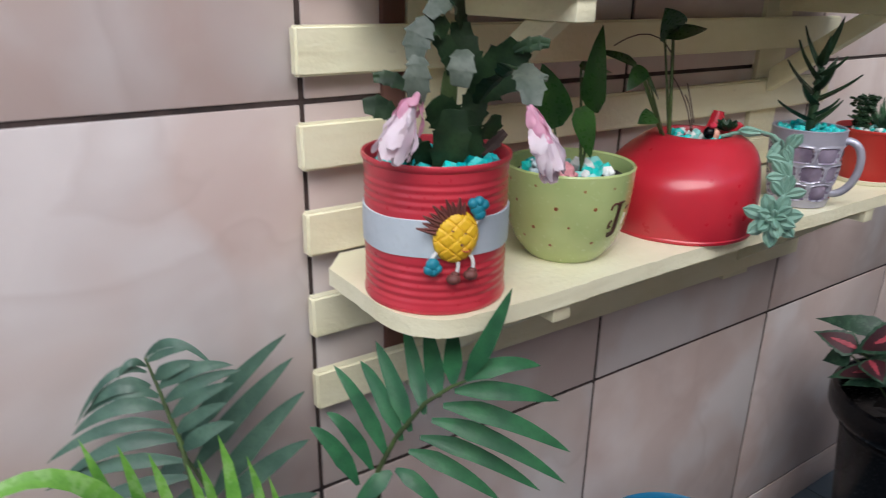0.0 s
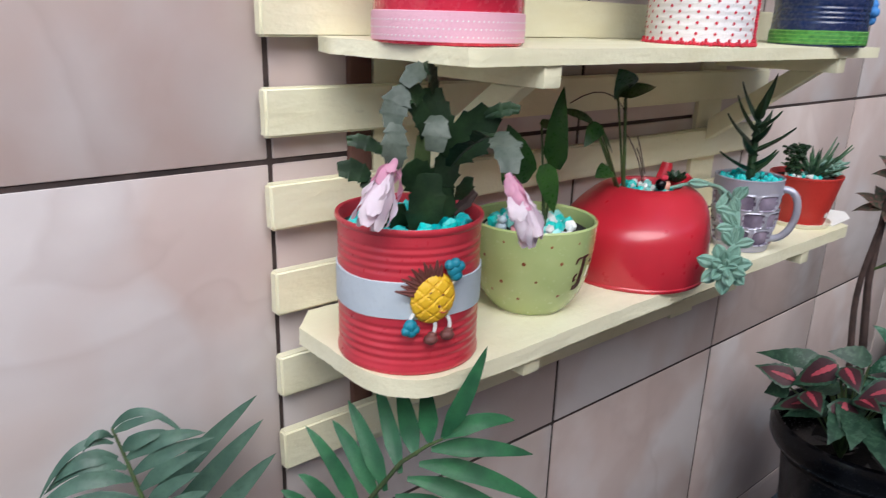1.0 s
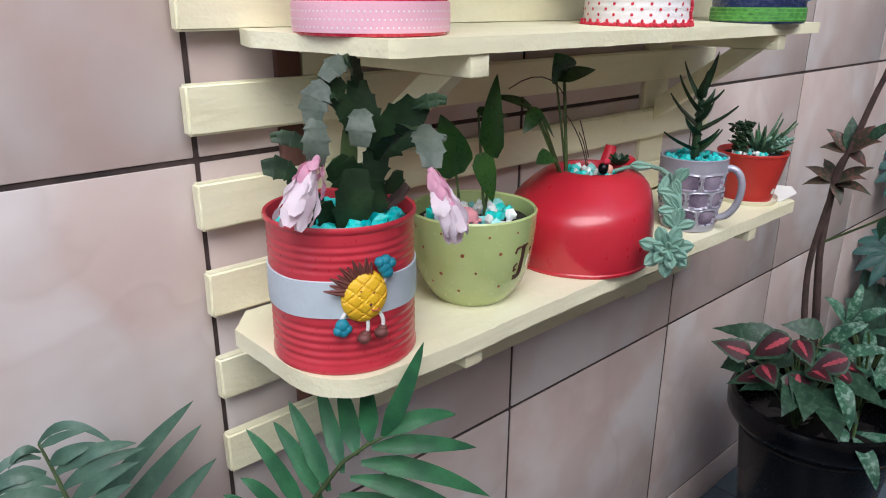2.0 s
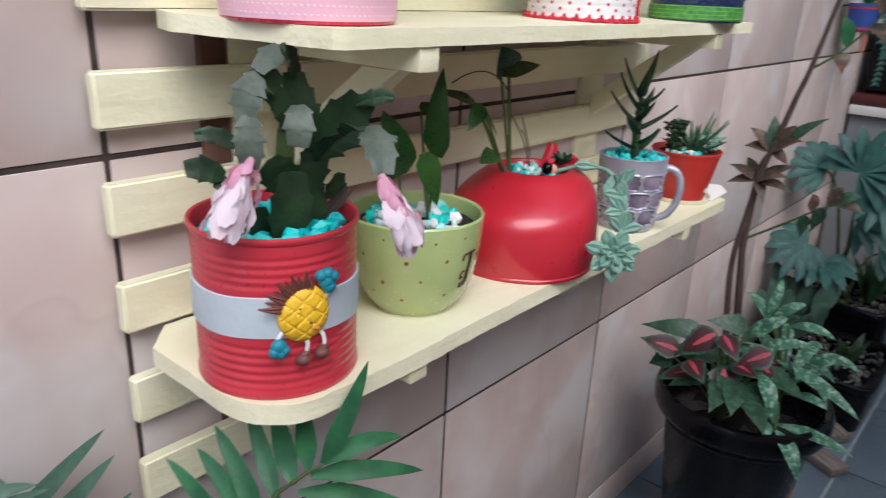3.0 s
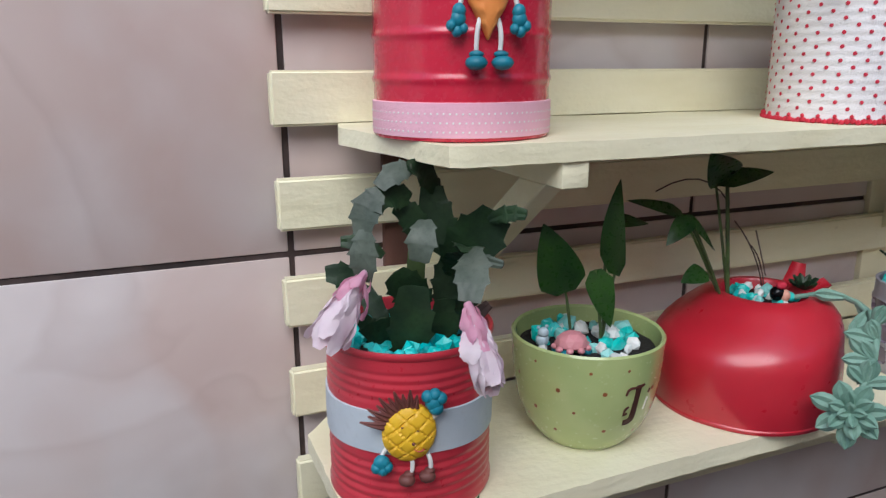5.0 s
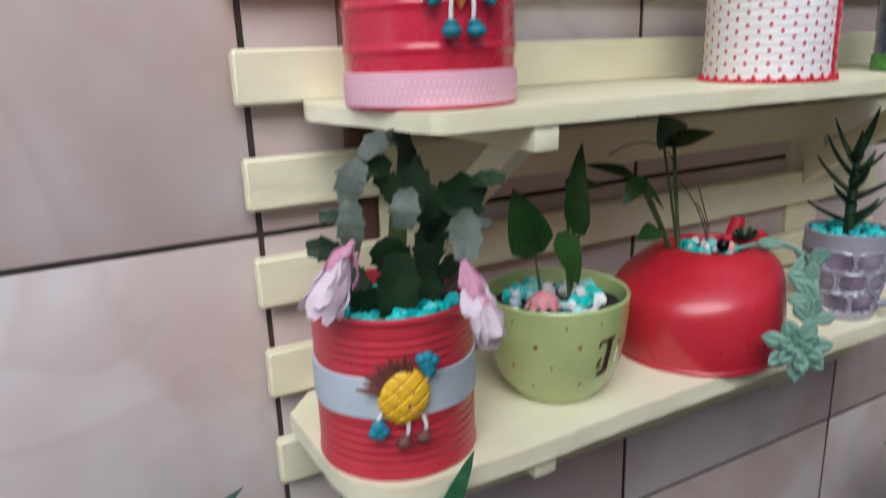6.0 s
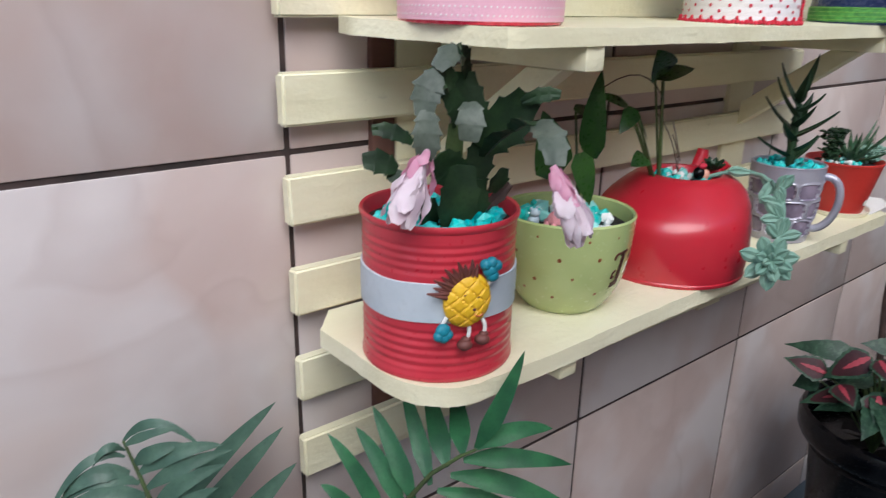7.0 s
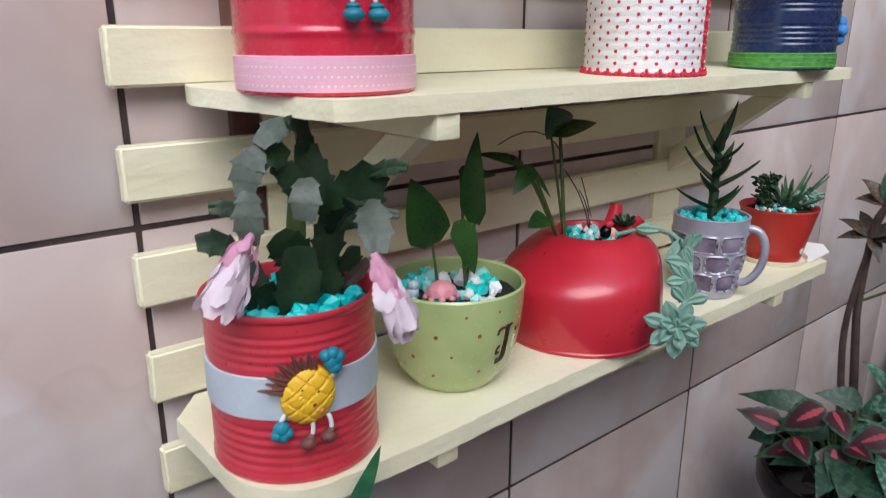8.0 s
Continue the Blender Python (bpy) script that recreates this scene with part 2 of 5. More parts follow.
AGLAO = leaf_material("silver_variegated_leaf", (0.050, 0.150, 0.085), (0.026, 0.085, 0.05), (0.30, 0.47, 0.36), amount=0.5)
RED_LEAF = leaf_material("reddish_leaf", (0.075, 0.050, 0.036), (0.032, 0.046, 0.026), (0.30, 0.09, 0.09), amount=0.4)
FAN = leaf_material("fan_palm_green", (0.04, 0.125, 0.105), (0.022, 0.075, 0.07), rough=0.4)
BLACK_POT = surface("black_plastic", (0.004, 0.004, 0.005), (0.002, 0.002, 0.003), 0.20, 14, relief=0.04, spec=0.24)
SLATE = surface("blue_grey_floor_tile", (0.125, 0.165, 0.20), (0.095, 0.13, 0.165), 0.36, 6, relief=0.15, fine=90)
PALE_GROUT = surface("pale_grout", (0.36, 0.40, 0.42), (0.28, 0.32, 0.34), 0.9, 40, relief=0.5)
BEIGE_RENDER = surface("beige_render", (0.80, 0.71, 0.61), (0.74, 0.65, 0.55), 0.85, 5, relief=0.4, fine=80)
PALE_RENDER = surface("pale_render", (0.72, 0.72, 0.70), (0.62, 0.62, 0.60), 0.85, 5, relief=0.4, fine=80)
CONCRETE = surface("grey_render", (0.30, 0.31, 0.31), (0.22, 0.23, 0.235), 0.85, 7, relief=0.5, fine=80)
MAROON = surface("maroon_tray", (0.10, 0.018, 0.02), (0.06, 0.012, 0.014), 0.4, 10)
TERRACOTTA = surface("terracotta", (0.55, 0.27, 0.16), (0.46, 0.21, 0.12), 0.8, 40, relief=0.3)
OLD_WOOD = surface("weathered_wood", (0.20, 0.17, 0.15), (0.11, 0.09, 0.08), 0.9, 20, (1, 8, 8), 0.6)
BLUE_PLASTIC = surface("bright_blue_plastic", (0.012, 0.17, 0.33), (0.009, 0.135, 0.28), 0.35, 12, relief=0.06)
BLUE_POT = surface("blue_plastic", (0.03, 0.07, 0.30), (0.02, 0.05, 0.22), 0.4)
SKY_BLUE = surface("sky_blue_felt", (0.06, 0.25, 0.62), (0.04, 0.2, 0.52), 0.7)
PINK_CLAY = surface("pink_clay", (0.70, 0.30, 0.33), (0.6, 0.24, 0.27), 0.45)
PEACH = surface("peach_clay", (0.75, 0.40, 0.30), (0.7, 0.34, 0.25), 0.5)
PALE_BLUE = surface("pale_blue_resin", (0.5, 0.62, 0.68), (0.42, 0.54, 0.6), 0.4)


# ---- building tools ----
def mesh_object(name, bm, material, smooth=True):
    me = bpy.data.meshes.new(name)
    bmesh.ops.recalc_face_normals(bm, faces=bm.faces)
    bm.to_mesh(me)
    bm.free()
    for m in material if isinstance(material, (list, tuple)) else [material]:
        me.materials.append(m)
    if smooth:
        me.polygons.foreach_set("use_smooth", [True] * len(me.polygons))
        me.set_sharp_from_angle(angle=radians(40))
    return new(name, me)


def part(name, bm, material, parent, label="", smooth=True):
    ob = mesh_object(name, bm, material, smooth)
    ob.parent = parent
    if label:
        ob["label"] = label
    return ob


def thing(name, place, label, category, group="", kind=""):
    ob = new(name)
    ob.location = place
    ob.empty_display_size = 0.02
    return tagged(ob, label, category, group, kind)


def box_bm(x0, x1, y0, y1, z0, z1, bevel=0.0, seg=2):
    bm = bmesh.new()
    bmesh.ops.create_cube(bm, size=1)
    for v in bm.verts:
        v.co = ((x0 + x1) / 2 + v.co.x * (x1 - x0), (y0 + y1) / 2 + v.co.y * (y1 - y0), (z0 + z1) / 2 + v.co.z * (z1 - z0))
    if bevel:
        bmesh.ops.bevel(bm, geom=bm.edges[:], offset=bevel, segments=seg, affect="EDGES", profile=0.5)
    return bm


def prism(outline, z0, z1, bevel=0.0):
    """A board with the given outline in plan."""
    bm = bmesh.new()
    low = [bm.verts.new((x, y, z0)) for x, y in outline]
    high = [bm.verts.new((x, y, z1)) for x, y in outline]
    n = len(outline)
    bm.faces.new(low[::-1]), bm.faces.new(high)
    for i in range(n):
        bm.faces.new((low[i], low[(i + 1) % n], high[(i + 1) % n], high[i]))
    if bevel:
        flat = [e for e in bm.edges if abs(e.verts[0].co.z - e.verts[1].co.z) < 1e-6]
        bmesh.ops.bevel(bm, geom=flat, offset=bevel, segments=2, affect="EDGES", profile=0.5)
    return bm


def rough_up(bm, amount, scale=60, cuts=0):
    if cuts:
        bmesh.ops.subdivide_edges(bm, edges=[e for e in bm.edges if e.calc_length() > 0.03], cuts=cuts, use_grid_fill=True)
    for v in bm.verts:
        v.co += noise.noise_vector(v.co * scale) * amount
    return bm


def lathe(profile, seg=64, bm=None, centre=(0, 0), cap=True, mould=None):
    """Turns (radius, height) pairs round the z axis; mould(a, r, z) may change the radius."""
    bm = bm or bmesh.new()
    rings = []
    for r, z in profile:
        ring = []
        for k in range(seg):
            a = 2 * math.pi * k / seg
            rr = mould(a, r, z) if mould else r
            ring.append(bm.verts.new((centre[0] + rr * math.cos(a), centre[1] + rr * math.sin(a), z)))
        rings.append(ring)
    for lo, hi in zip(rings, rings[1:]):
        for k in range(seg):
            bm.faces.new((lo[k], lo[(k + 1) % seg], hi[(k + 1) % seg], hi[k]))
    if cap:
        bm.faces.new(rings[0][::-1])
        bm.faces.new(rings[-1])
    return bm


def bez(*p, n=8):
    """Points along a Bezier curve with three or four corners."""
    p = [Vector(q) for q in p]
    out = []
    for i in range(n + 1):
        t, q = i / n, p
        while len(q) > 1:
            q = [a.lerp(b, t) for a, b in zip(q, q[1:])]
        out.append(q[0])
    return out


def frame_at(path, i):
    t = path[min(i + 1, len(path) - 1)] - path[max(i - 1, 0)]
    return t.normalized()


def tube(path, radius, seg=8, bm=None):
    """A round stalk along the path; radius is one number or a pair from root to tip."""
    bm = bm or bmesh.new()
    r0, r1 = radius if isinstance(radius, tuple) else (radius, radius)
    rings = []
    side = Vector((0.31, 0.87, 0.38))
    for i, p in enumerate(path):
        t = frame_at(path, i)
        s = (side - t * side.dot(t)).normalized()
        u = t.cross(s)
        r = r0 + (r1 - r0) * i / (len(path) - 1)
        rings.append([bm.verts.new(p + (s * math.cos(a) + u * math.sin(a)) * r) for a in (2 * math.pi * k / seg for k in range(seg))])
    for lo, hi in zip(rings, rings[1:]):
        for k in range(seg):
            bm.faces.new((lo[k], lo[(k + 1) % seg], hi[(k + 1) % seg], hi[k]))
    bm.faces.new(rings[0][::-1]), bm.faces.new(rings[-1])
    return bm


def blade(path, width, face, thick=0.0006, fold=0.15, shape=None, teeth=0.0, bm=None, wave=0.0):
    """A leaf along the path, its upper side towards `face`; shape(t) gives the share of the width at t from root to tip."""
    bm = bm or bmesh.new()
    face = Vector(face)
    shape = shape or (lambda t: math.sin(math.pi * min(1, 0.08 + 0.92 * t) ** 0.8) ** 0.8)
    rings = []
    n = len(path) - 1
    for i, p in enumerate(path):
        t = frame_at(path, i)
        s = t.cross(face)
        s = s.normalized() if s.length > 1e-6 else Vector((1, 0, 0))
        u = s.cross(t).normalized()
        w = 0.5 * width * max(0.02, shape(i / n)) * (1 + (teeth if i % 2 else -teeth))
        th = thick * (0.4 + 0.6 * max(0.05, shape(i / n)))
        ripple = wave * width * math.sin(9.0 * i / n)
        rings.append([bm.verts.new(q) for q in (p - s * w + u * (fold * w + ripple), p - s * w * 0.5 + u * (th + fold * w * 0.35), p + u * th * 0.6, p + s * w * 0.5 + u * (th + fold * w * 0.35),
                                                p + s * w + u * (fold * w - ripple), p - u * th)])
    for lo, hi in zip(rings, rings[1:]):
        for k in range(6):
            bm.faces.new((lo[k], lo[(k + 1) % 6], hi[(k + 1) % 6], hi[k]))
    bm.faces.new(rings[0][::-1]), bm.faces.new(rings[-1])
    return bm


def pebble(bm, place, size, squash=(1, 1, 0.7)):
    """One chipped stone."""
    made = bmesh.ops.create_icosphere(bm, subdivisions=1, radius=size)["verts"]
    turn = Euler((random.uniform(0, 6), random.uniform(0, 6), random.uniform(0, 6))).to_matrix()
    for v in made:
        v.co *= random.uniform(0.72, 1.12)
        v.co = turn @ Vector((v.co.x * squash[0], v.co.y * squash[1], v.co.z * squash[2]))
        v.co += Vector(place)
    return made


def gravel(name, place, radius, count, size, material, label, keep=None):
    """Loose stones heaped in a round pot."""
    bm = bmesh.new()
    for _ in range(count):
        a, r = random.uniform(0, 2 * math.pi), radius * math.sqrt(random.random())
        x, y = r * math.cos(a), r * math.sin(a)
        if keep and not keep(x, y):
            continue
        pebble(bm, (x, y, random.uniform(0, size * 0.9)), size * random.uniform(0.6, 1.15))
    ob = mesh_object(name, bm, material, smooth=False)
    ob.location = place
    return tagged(ob, label, "gravel", kind="stuff")


def soil(place, radius, label="dark potting soil filling the pot"):
    bm = lathe([(radius, -0.012), (radius, 0.0), (radius * 0.6, 0.0015), (radius * 0.15, 0.002)], 32)
    rough_up(bm, 0.0012, 300)
    ob = mesh_object("soil", bm, SOIL)
    ob.location = place
    return tagged(ob, label, "soil", kind="stuff")


def disc(bm, centre, normal, r, seg=10, lift=0.0003, stretch=1.0):
    normal = Vector(normal).normalized()
    up = Vector((0, 0, 1))
    s = up.cross(normal).normalized()
    u = normal.cross(s)
    c = Vector(centre)
    rim = [bm.verts.new(c + (s * math.cos(a) + u * math.sin(a) * stretch) * r) for a in (2 * math.pi * k / seg for k in range(seg))]
    top = bm.verts.new(c + normal * lift)
    for k in range(seg):
        bm.faces.new((rim[k], rim[(k + 1) % seg], top))


def ball(bm, centre, scale, turn=None, sub=2, index=0):
    made = bmesh.ops.create_icosphere(bm, subdivisions=sub, radius=1)["verts"]
    for v in made:
        co = Vector((v.co.x * scale[0], v.co.y * scale[1], v.co.z * scale[2]))
        v.co = (turn @ co if turn else co) + Vector(centre)
    for f in {f for v in made for f in v.link_faces}:
        f.material_index = index
    return made


# ---- the wall shelf of painted slats ----
SLAT_Z = [0.917, 0.9815, 1.049, 1.1135, 1.179, 1.2455, 1.312, 1.378, 1.444]
FLOOR = 0.43
LOW, HIGH = 1.0455, 1.2440

rack = thing("wall_shelf", (0.33, 0.0, 0.95), "cream-painted slatted wooden wall shelf with boards on brackets", "shelf")


def rack_part(name, bm, parent=None, label=""):
    for v in bm.verts:
        v.co -= Vector((0.33, 0.0, 0.95))
    return part(name, bm, PAINTED, parent or rack, label)


for i, z in enumerate(SLAT_Z):
    x0 = (-0.0076, -0.0079, -0.0090, -0.0100, -0.0110, -0.0115, -0.0110, -0.0115, -0.0105)[i]
    bm = box_bm(x0, x0 + 0.685, -0.0157, -0.0055, z, z + 0.0335)
    rough_up(bm, 0.0005, 40, 5)
    bmesh.ops.bevel(bm, geom=[e for e in bm.edges if len(e.link_faces) == 2 and e.calc_face_angle() > 1.2], offset=0.0017, segments=3, affect="EDGES")
    rack_part("slat", bm)
for x in (0.083, 0.537):
    rack_part("post", box_bm(x, x + 0.05, -0.0053, 0.004, 0.905, 1.49, 0.001), None)


bm = box_bm(0.062, 0.0815, -0.0053, 0.001, 0.915, 1.46, 0.0012)
for v in bm.verts:
    v.co -= Vector((0.33, 0.0, 0.95))
part("batten", rough_up(bm, 0.0004, 50), RAW_WOOD, rack, "unpainted reddish brown batten")


def rounded_corner(x, y, r, a0, a1, n=9):
    return [(x + r * math.cos(radians(a0 + (a1 - a0) * i / n)), y + r * math.sin(radians(a0 + (a1 - a0) * i / n))) for i in range(n + 1)]


def board(outline, top, thick, name="shelf_board"):
    near = []
    for (xa, ya), (xb, yb) in zip(outline, outline[1:] + outline[:1]):
        n = max(1, int(math.hypot(xb - xa, yb - ya) / 0.007))
        near += [(xa + (xb - xa) * k / n + random.uniform(-0.0004, 0.0004), ya + (yb - ya) * k / n + random.uniform(-0.0006, 0.0006)) for k in range(n)]
    bm = prism(near, top - thick, top)
    bmesh.ops.bevel(bm, geom=[e for e in bm.edges if e.calc_face_angle(0) > 0.7], offset=0.0016, segments=2, affect="EDGES")
    for v in bm.verts:
        v.co.z += 0.0025 * (v.co.y + 0.15) / 0.13
        v.co += noise.noise_vector(v.co * 30) * 0.0004 + noise.noise_vector(v.co * 170) * 0.0003
    return rack_part(name, bm)


def bracket(x, top, parent):
    """An arm under the board with a slanting brace below it."""
    rack_part("arm", box_bm(x, x + 0.0165, -0.1485, -0.0159, top - 0.0145, top - 0.0002, 0.001), parent)
    bm = bmesh.new()
    prof = [(-0.13, top - 0.0147), (-0.1, top - 0.0147), (-0.0159, top - 0.075), (-0.0159, top - 0.1)]
    for dx in (0.001, 0.0155):
        for y, z in prof:
            bm.verts.new((x + dx, y, z))
    v = list(bm.verts)
    bm.faces.new(v[:4]), bm.faces.new(v[4:][::-1])
    for i in range(4):
        bm.faces.new((v[i], v[(i + 1) % 4], v[4 + (i + 1) % 4], v[4 + i]))
    bmesh.ops.bevel(bm, geom=bm.edges[:], offset=0.0008, segments=1, affect="EDGES")
    rack_part("brace", bm, parent)


low_board = board([(0.016, -0.0159), (-0.0045, -0.0390), (-0.0035, -0.072)] + rounded_corner(0.042, -0.109, 0.045, 180, 262, 10) + [(0.1, -0.1545), (0.2, -0.152), (0.35, -0.15), (0.645, -0.151), (0.652, -0.14), (0.655, -0.0159)], LOW, 0.0128)
high_board = board([(0.03, -0.0159), (0.023, -0.042), (0.051, -0.146), (0.058, -0.15), (0.2, -0.1505), (0.4, -0.1495), (0.632, -0.15), (0.637, -0.146), (0.645, -0.0159)], HIGH, 0.0103)
for top, b in ((LOW - 0.0128, low_board), (HIGH - 0.0103, high_board)):
    for x in (0.1135, 0.541):
        bracket(x, top, b)

# unseen third board and brackets, added to shade the slats and tins below
shading_board = board([(0.03, -0.0159), (0.023, -0.042), (0.051, -0.146), (0.058, -0.15), (0.632, -0.15), (0.637, -0.146), (0.645, -0.0159)], HIGH + 0.2, 0.0128)
for x in (0.1135, 0.541):
    bracket(x, HIGH + 0.2 - 0.0128, shading_board)


# ---- pots on the lower board ----
def tin(name, place, r, h, label, paint, ribs, seg=72, lip=0.0022):
    """A food tin with pressed ribs, a rolled lip and an open, hollow inside. ribs: (from, to, pitch, depth)."""
    t = thing(name, place, label, "plant pot")
    prof = [(r - 0.003, 0.0), (r - 0.0006, 0.0008), (r, 0.002), (r, 0.0045)]
    n = 88
    for i in range(1, n):
        z = 0.005 + (h - 0.012) * i / n
        rr = r - 0.0006
        for a, b, pitch, deep in ribs:
            if a <= z <= b:
                rr -= deep * (0.5 - 0.5 * math.cos(2 * math.pi * (z - a) / pitch))
        prof.append((rr, z))
    prof += [(r - 0.0006, h - 0.005), (r + lip * 0.35, h - 0.0035), (r + lip * 0.5, h - 0.0015), (r + lip * 0.2, h), (r - lip * 0.6, h - 0.0005), (r - lip, h - 0.003), (r - lip, h - 0.03)]
    part("can_body", lathe(prof, seg), paint, t)
    return t


def band(parent, r, z0, z1, material, label, name="band", wobble=0.0):
    prof = [(r - 0.0008, z0), (r + 0.0002, z0 + 0.0004), (r + 0.0004, (z0 + z1) / 2), (r + 0.0002, z1 - 0.0004), (r - 0.0008, z1)]
    bm = lathe(prof, 72, cap=False)
    for v in bm.verts:
        a = math.atan2(v.co.y, v.co.x)
        v.co.z += wobble * math.sin(a * 3 + 1) + wobble * 0.5 * math.sin(a * 7)
    return part(name, bm, material, parent, label)


CAN = (0.0444, -0.1027)
can = tin("tin_planter", (*CAN, LOW), 0.0475, 0.0957, "red ribbed food tin with a pale blue-grey band, on the board", RED_PAINT,
          [(0.008, 0.034, 0.0052, 0.0008), (0.066, 0.086, 0.0048, 0.0007)])
band(can, 0.0477, 0.0385, 0.0625, GREY_BLUE, "pale blue-grey painted band", wobble=0.0004)


def around(angle, r, z):
    """A point on a round pot, the angle in degrees from +x, and the way out there."""
    a = radians(angle)
    return Vector((r * math.cos(a), r * math.sin(a), z)), Vector((math.cos(a), math.sin(a), 0))


def fruit_figure(parent, angle, r, z, kind):
    """A little clay fruit with corded limbs, glued to a tin: a body that carries its crown, gloves, shoes and cords."""
    c, out = around(angle, r, z)
    side = Vector((0, 0, 1)).cross(out)
    up = Vector((0, 0, 1))
    basis = Matrix((side, out, up)).transposed()

    def at(u, v, w):
        return c + side * u + up * v + out * w

    def cord(name, points):
        part(name, tube(bez(*[at(*p) for p in points], n=8), 0.0012, 7), CORD, body, "white cord")

    def lumps(name, rows, material, label=""):
        bm = bmesh.new()
        for u, v, w, size in rows:
            ball(bm, at(u, v, w), size, basis, 2)
        return part(name, bm, material, body, label)

    def smile(u, v, w, wide):
        part("mouth", tube(bez(at(u - wide, v + 0.0008, w), at(u, v - 0.0016, w + 0.0006), at(u + wide, v + 0.001, w), n=5), 0.0003, 5), RED_PAINT, body, "thin red painted line")

    bm = bmesh.new()
    if kind == "pineapple":
        lean = Euler((0, radians(12), 0)).to_matrix()
        for v in ball(bm, at(0, 0, 0.001), (0.0140, 0.0060, 0.0164), basis @ lean, 5):
            d = v.co - c
            u, h = d.dot(side), d.dot(up)
            groove = min(abs(math.sin((u * 0.85 + h) * 345 + 0.6)), abs(math.sin((u * 0.85 - h) * 345)))
            v.co -= out * 0.0013 * max(0.0, 1 - groove * 3.2)
        body = part("ornament", bm, YELLOW, parent, "yellow clay pineapple figure with scored diamonds")
        crown = bmesh.new()
        for k in range(10):
            ang = radians(76 + k * 9.5)
            root = at(0.0095 * math.cos(ang), 0.0118 * math.sin(ang), 0.0005)
            far = 0.0225 + 0.0028 * (k % 2)
            tip = at(far * math.cos(ang) - 0.001, far * math.sin(ang), 0.003 + 0.0012 * (k % 2))
            blade(bez(root, (root + tip) / 2 + out * 0.0025, tip, n=5), 0.0068, out, 0.0014, 0.25, lambda t: 1 - 0.85 * t, bm=crown)
        part("crown", crown, CLAY_BROWN, body, "jagged brown clay leaf crown")
        cord("arm", [(0.011, 0.007, 0.001), (0.013, 0.008, 0.001), (0.0145, 0.011, 0.001)])
        lumps("glove", [(u, v, 0.0024, (q * 1.35, 0.0034, q * 1.35)) for u, v, q in ((0.0128, 0.0172, 0.0036), (0.0098, 0.0205, 0.0026), (0.0135, 0.0215, 0.0026), (0.0165, 0.0195, 0.0025), (0.0140, 0.0140, 0.003))], TEAL, "teal clay glove")
        cord("arm", [(-0.011, -0.008, 0.001), (-0.0135, -0.011, 0.001), (-0.0145, -0.0135, 0.001)])
        lumps("glove", [(u, v, 0.0024, (q * 1.3, 0.0032, q * 1.3)) for u, v, q in ((-0.0145, -0.0165, 0.0035), (-0.0170, -0.0195, 0.0025), (-0.0140, -0.0205, 0.0027), (-0.0115, -0.0190, 0.0024))], TEAL, "teal clay glove")
        cord("leg", [(0.001, -0.0145, 0.001), (0.0022, -0.018, 0.0025), (0.0008, -0.0235, 0.0015)])
        cord("leg", [(0.0095, -0.0125, 0.001), (0.0118, -0.016, 0.0025), (0.0108, -0.0215, 0.0015)])
        for u, v in ((-0.0015, -0.0265), (0.0092, -0.0245)):
            lumps("shoe", [(u, v, 0.003, (0.0046, 0.0042, 0.0034)), (u + 0.0012, v + 0.0028, 0.002, (0.003, 0.0028, 0.0018))], CLAY_BROWN, "brown clay shoe")
        lumps("nose", [(0.0022, -0.0035, 0.0070, (0.0009, 0.0008, 0.0009))], CLAY_BROWN)
        for u, v in ((-0.0035, 0.0055), (0.0045, 0.0035)):
            lumps("eye", [(u, v, 0.0066, (0.0008, 0.0005, 0.0004))], CLAY_BROWN)
        smile(0.0052, -0.0078, 0.0062, 0.0026)
    else:
        for v in ball(bm, at(0, 0, 0.001), (0.0100, 0.0062, 0.0190), basis, 5):
            d = v.co - c
            h = d.dot(up)
            pinch = 1.0 if h > -0.001 else max(0.26, 1 + (h + 0.001) * 46)
            v.co -= side * d.dot(side) * (1 - pinch)
            v.co += out * (0.0004 * math.sin(h * 900) if abs(d.dot(side)) > 0.004 else 0.0)
        body = part("ornament", bm, ORANGE, parent, "orange clay carrot figure")
        lumps("leaf_cap", [(0.0085 * math.cos(radians(35 + k * 22)), 0.0175 + 0.0030 * math.sin(radians(35 + k * 22)), 0.002, (0.0030, 0.003, 0.0026)) for k in range(6)] + [(0.0, 0.0225, 0.001, (0.0026, 0.0024, 0.0036))], TEAL, "teal clay leaf cap")
        for e in (-1, 1):
            cord("arm", [(e * 0.009, 0.003, 0.001), (e * 0.0132, 0.0035, 0.003), (e * 0.0142, -0.004, 0.002)])
            lumps("glove", [(e * u, v, 0.003, (q, 0.003, q * 1.15)) for u, v, q in ((0.0148, -0.0060, 0.0034), (0.0152, -0.0095, 0.0038), (0.0186, -0.0125, 0.0025), (0.0158, -0.0150, 0.0027), (0.0128, -0.0138, 0.0024))], TEAL, "teal clay glove")
            cord("leg", [(e * 0.004, -0.008, 0.002), (e * 0.0066, -0.014, 0.004), (e * 0.0060, -0.0235, 0.002)])
            lumps("shoe", [(e * 0.0066, -0.0295, 0.0045, (0.0056, 0.0052, 0.0036)), (e * 0.0062, -0.0255, 0.003, (0.0038, 0.0038, 0.0018))], TEAL, "teal clay shoe")
            lumps("eye", [(e * 0.0040, 0.0095, 0.0064, (0.0013, 0.0005, 0.0012))], CLAY_BROWN)
        lumps("nose", [(0.0012, 0.0055, 0.0074, (0.0012, 0.001, 0.0012))], TEAL)
        smile(0.0, -0.0005, 0.0070, 0.0036)


fruit_figure(can, 250.3, 0.0478, 0.053, "pineapple")

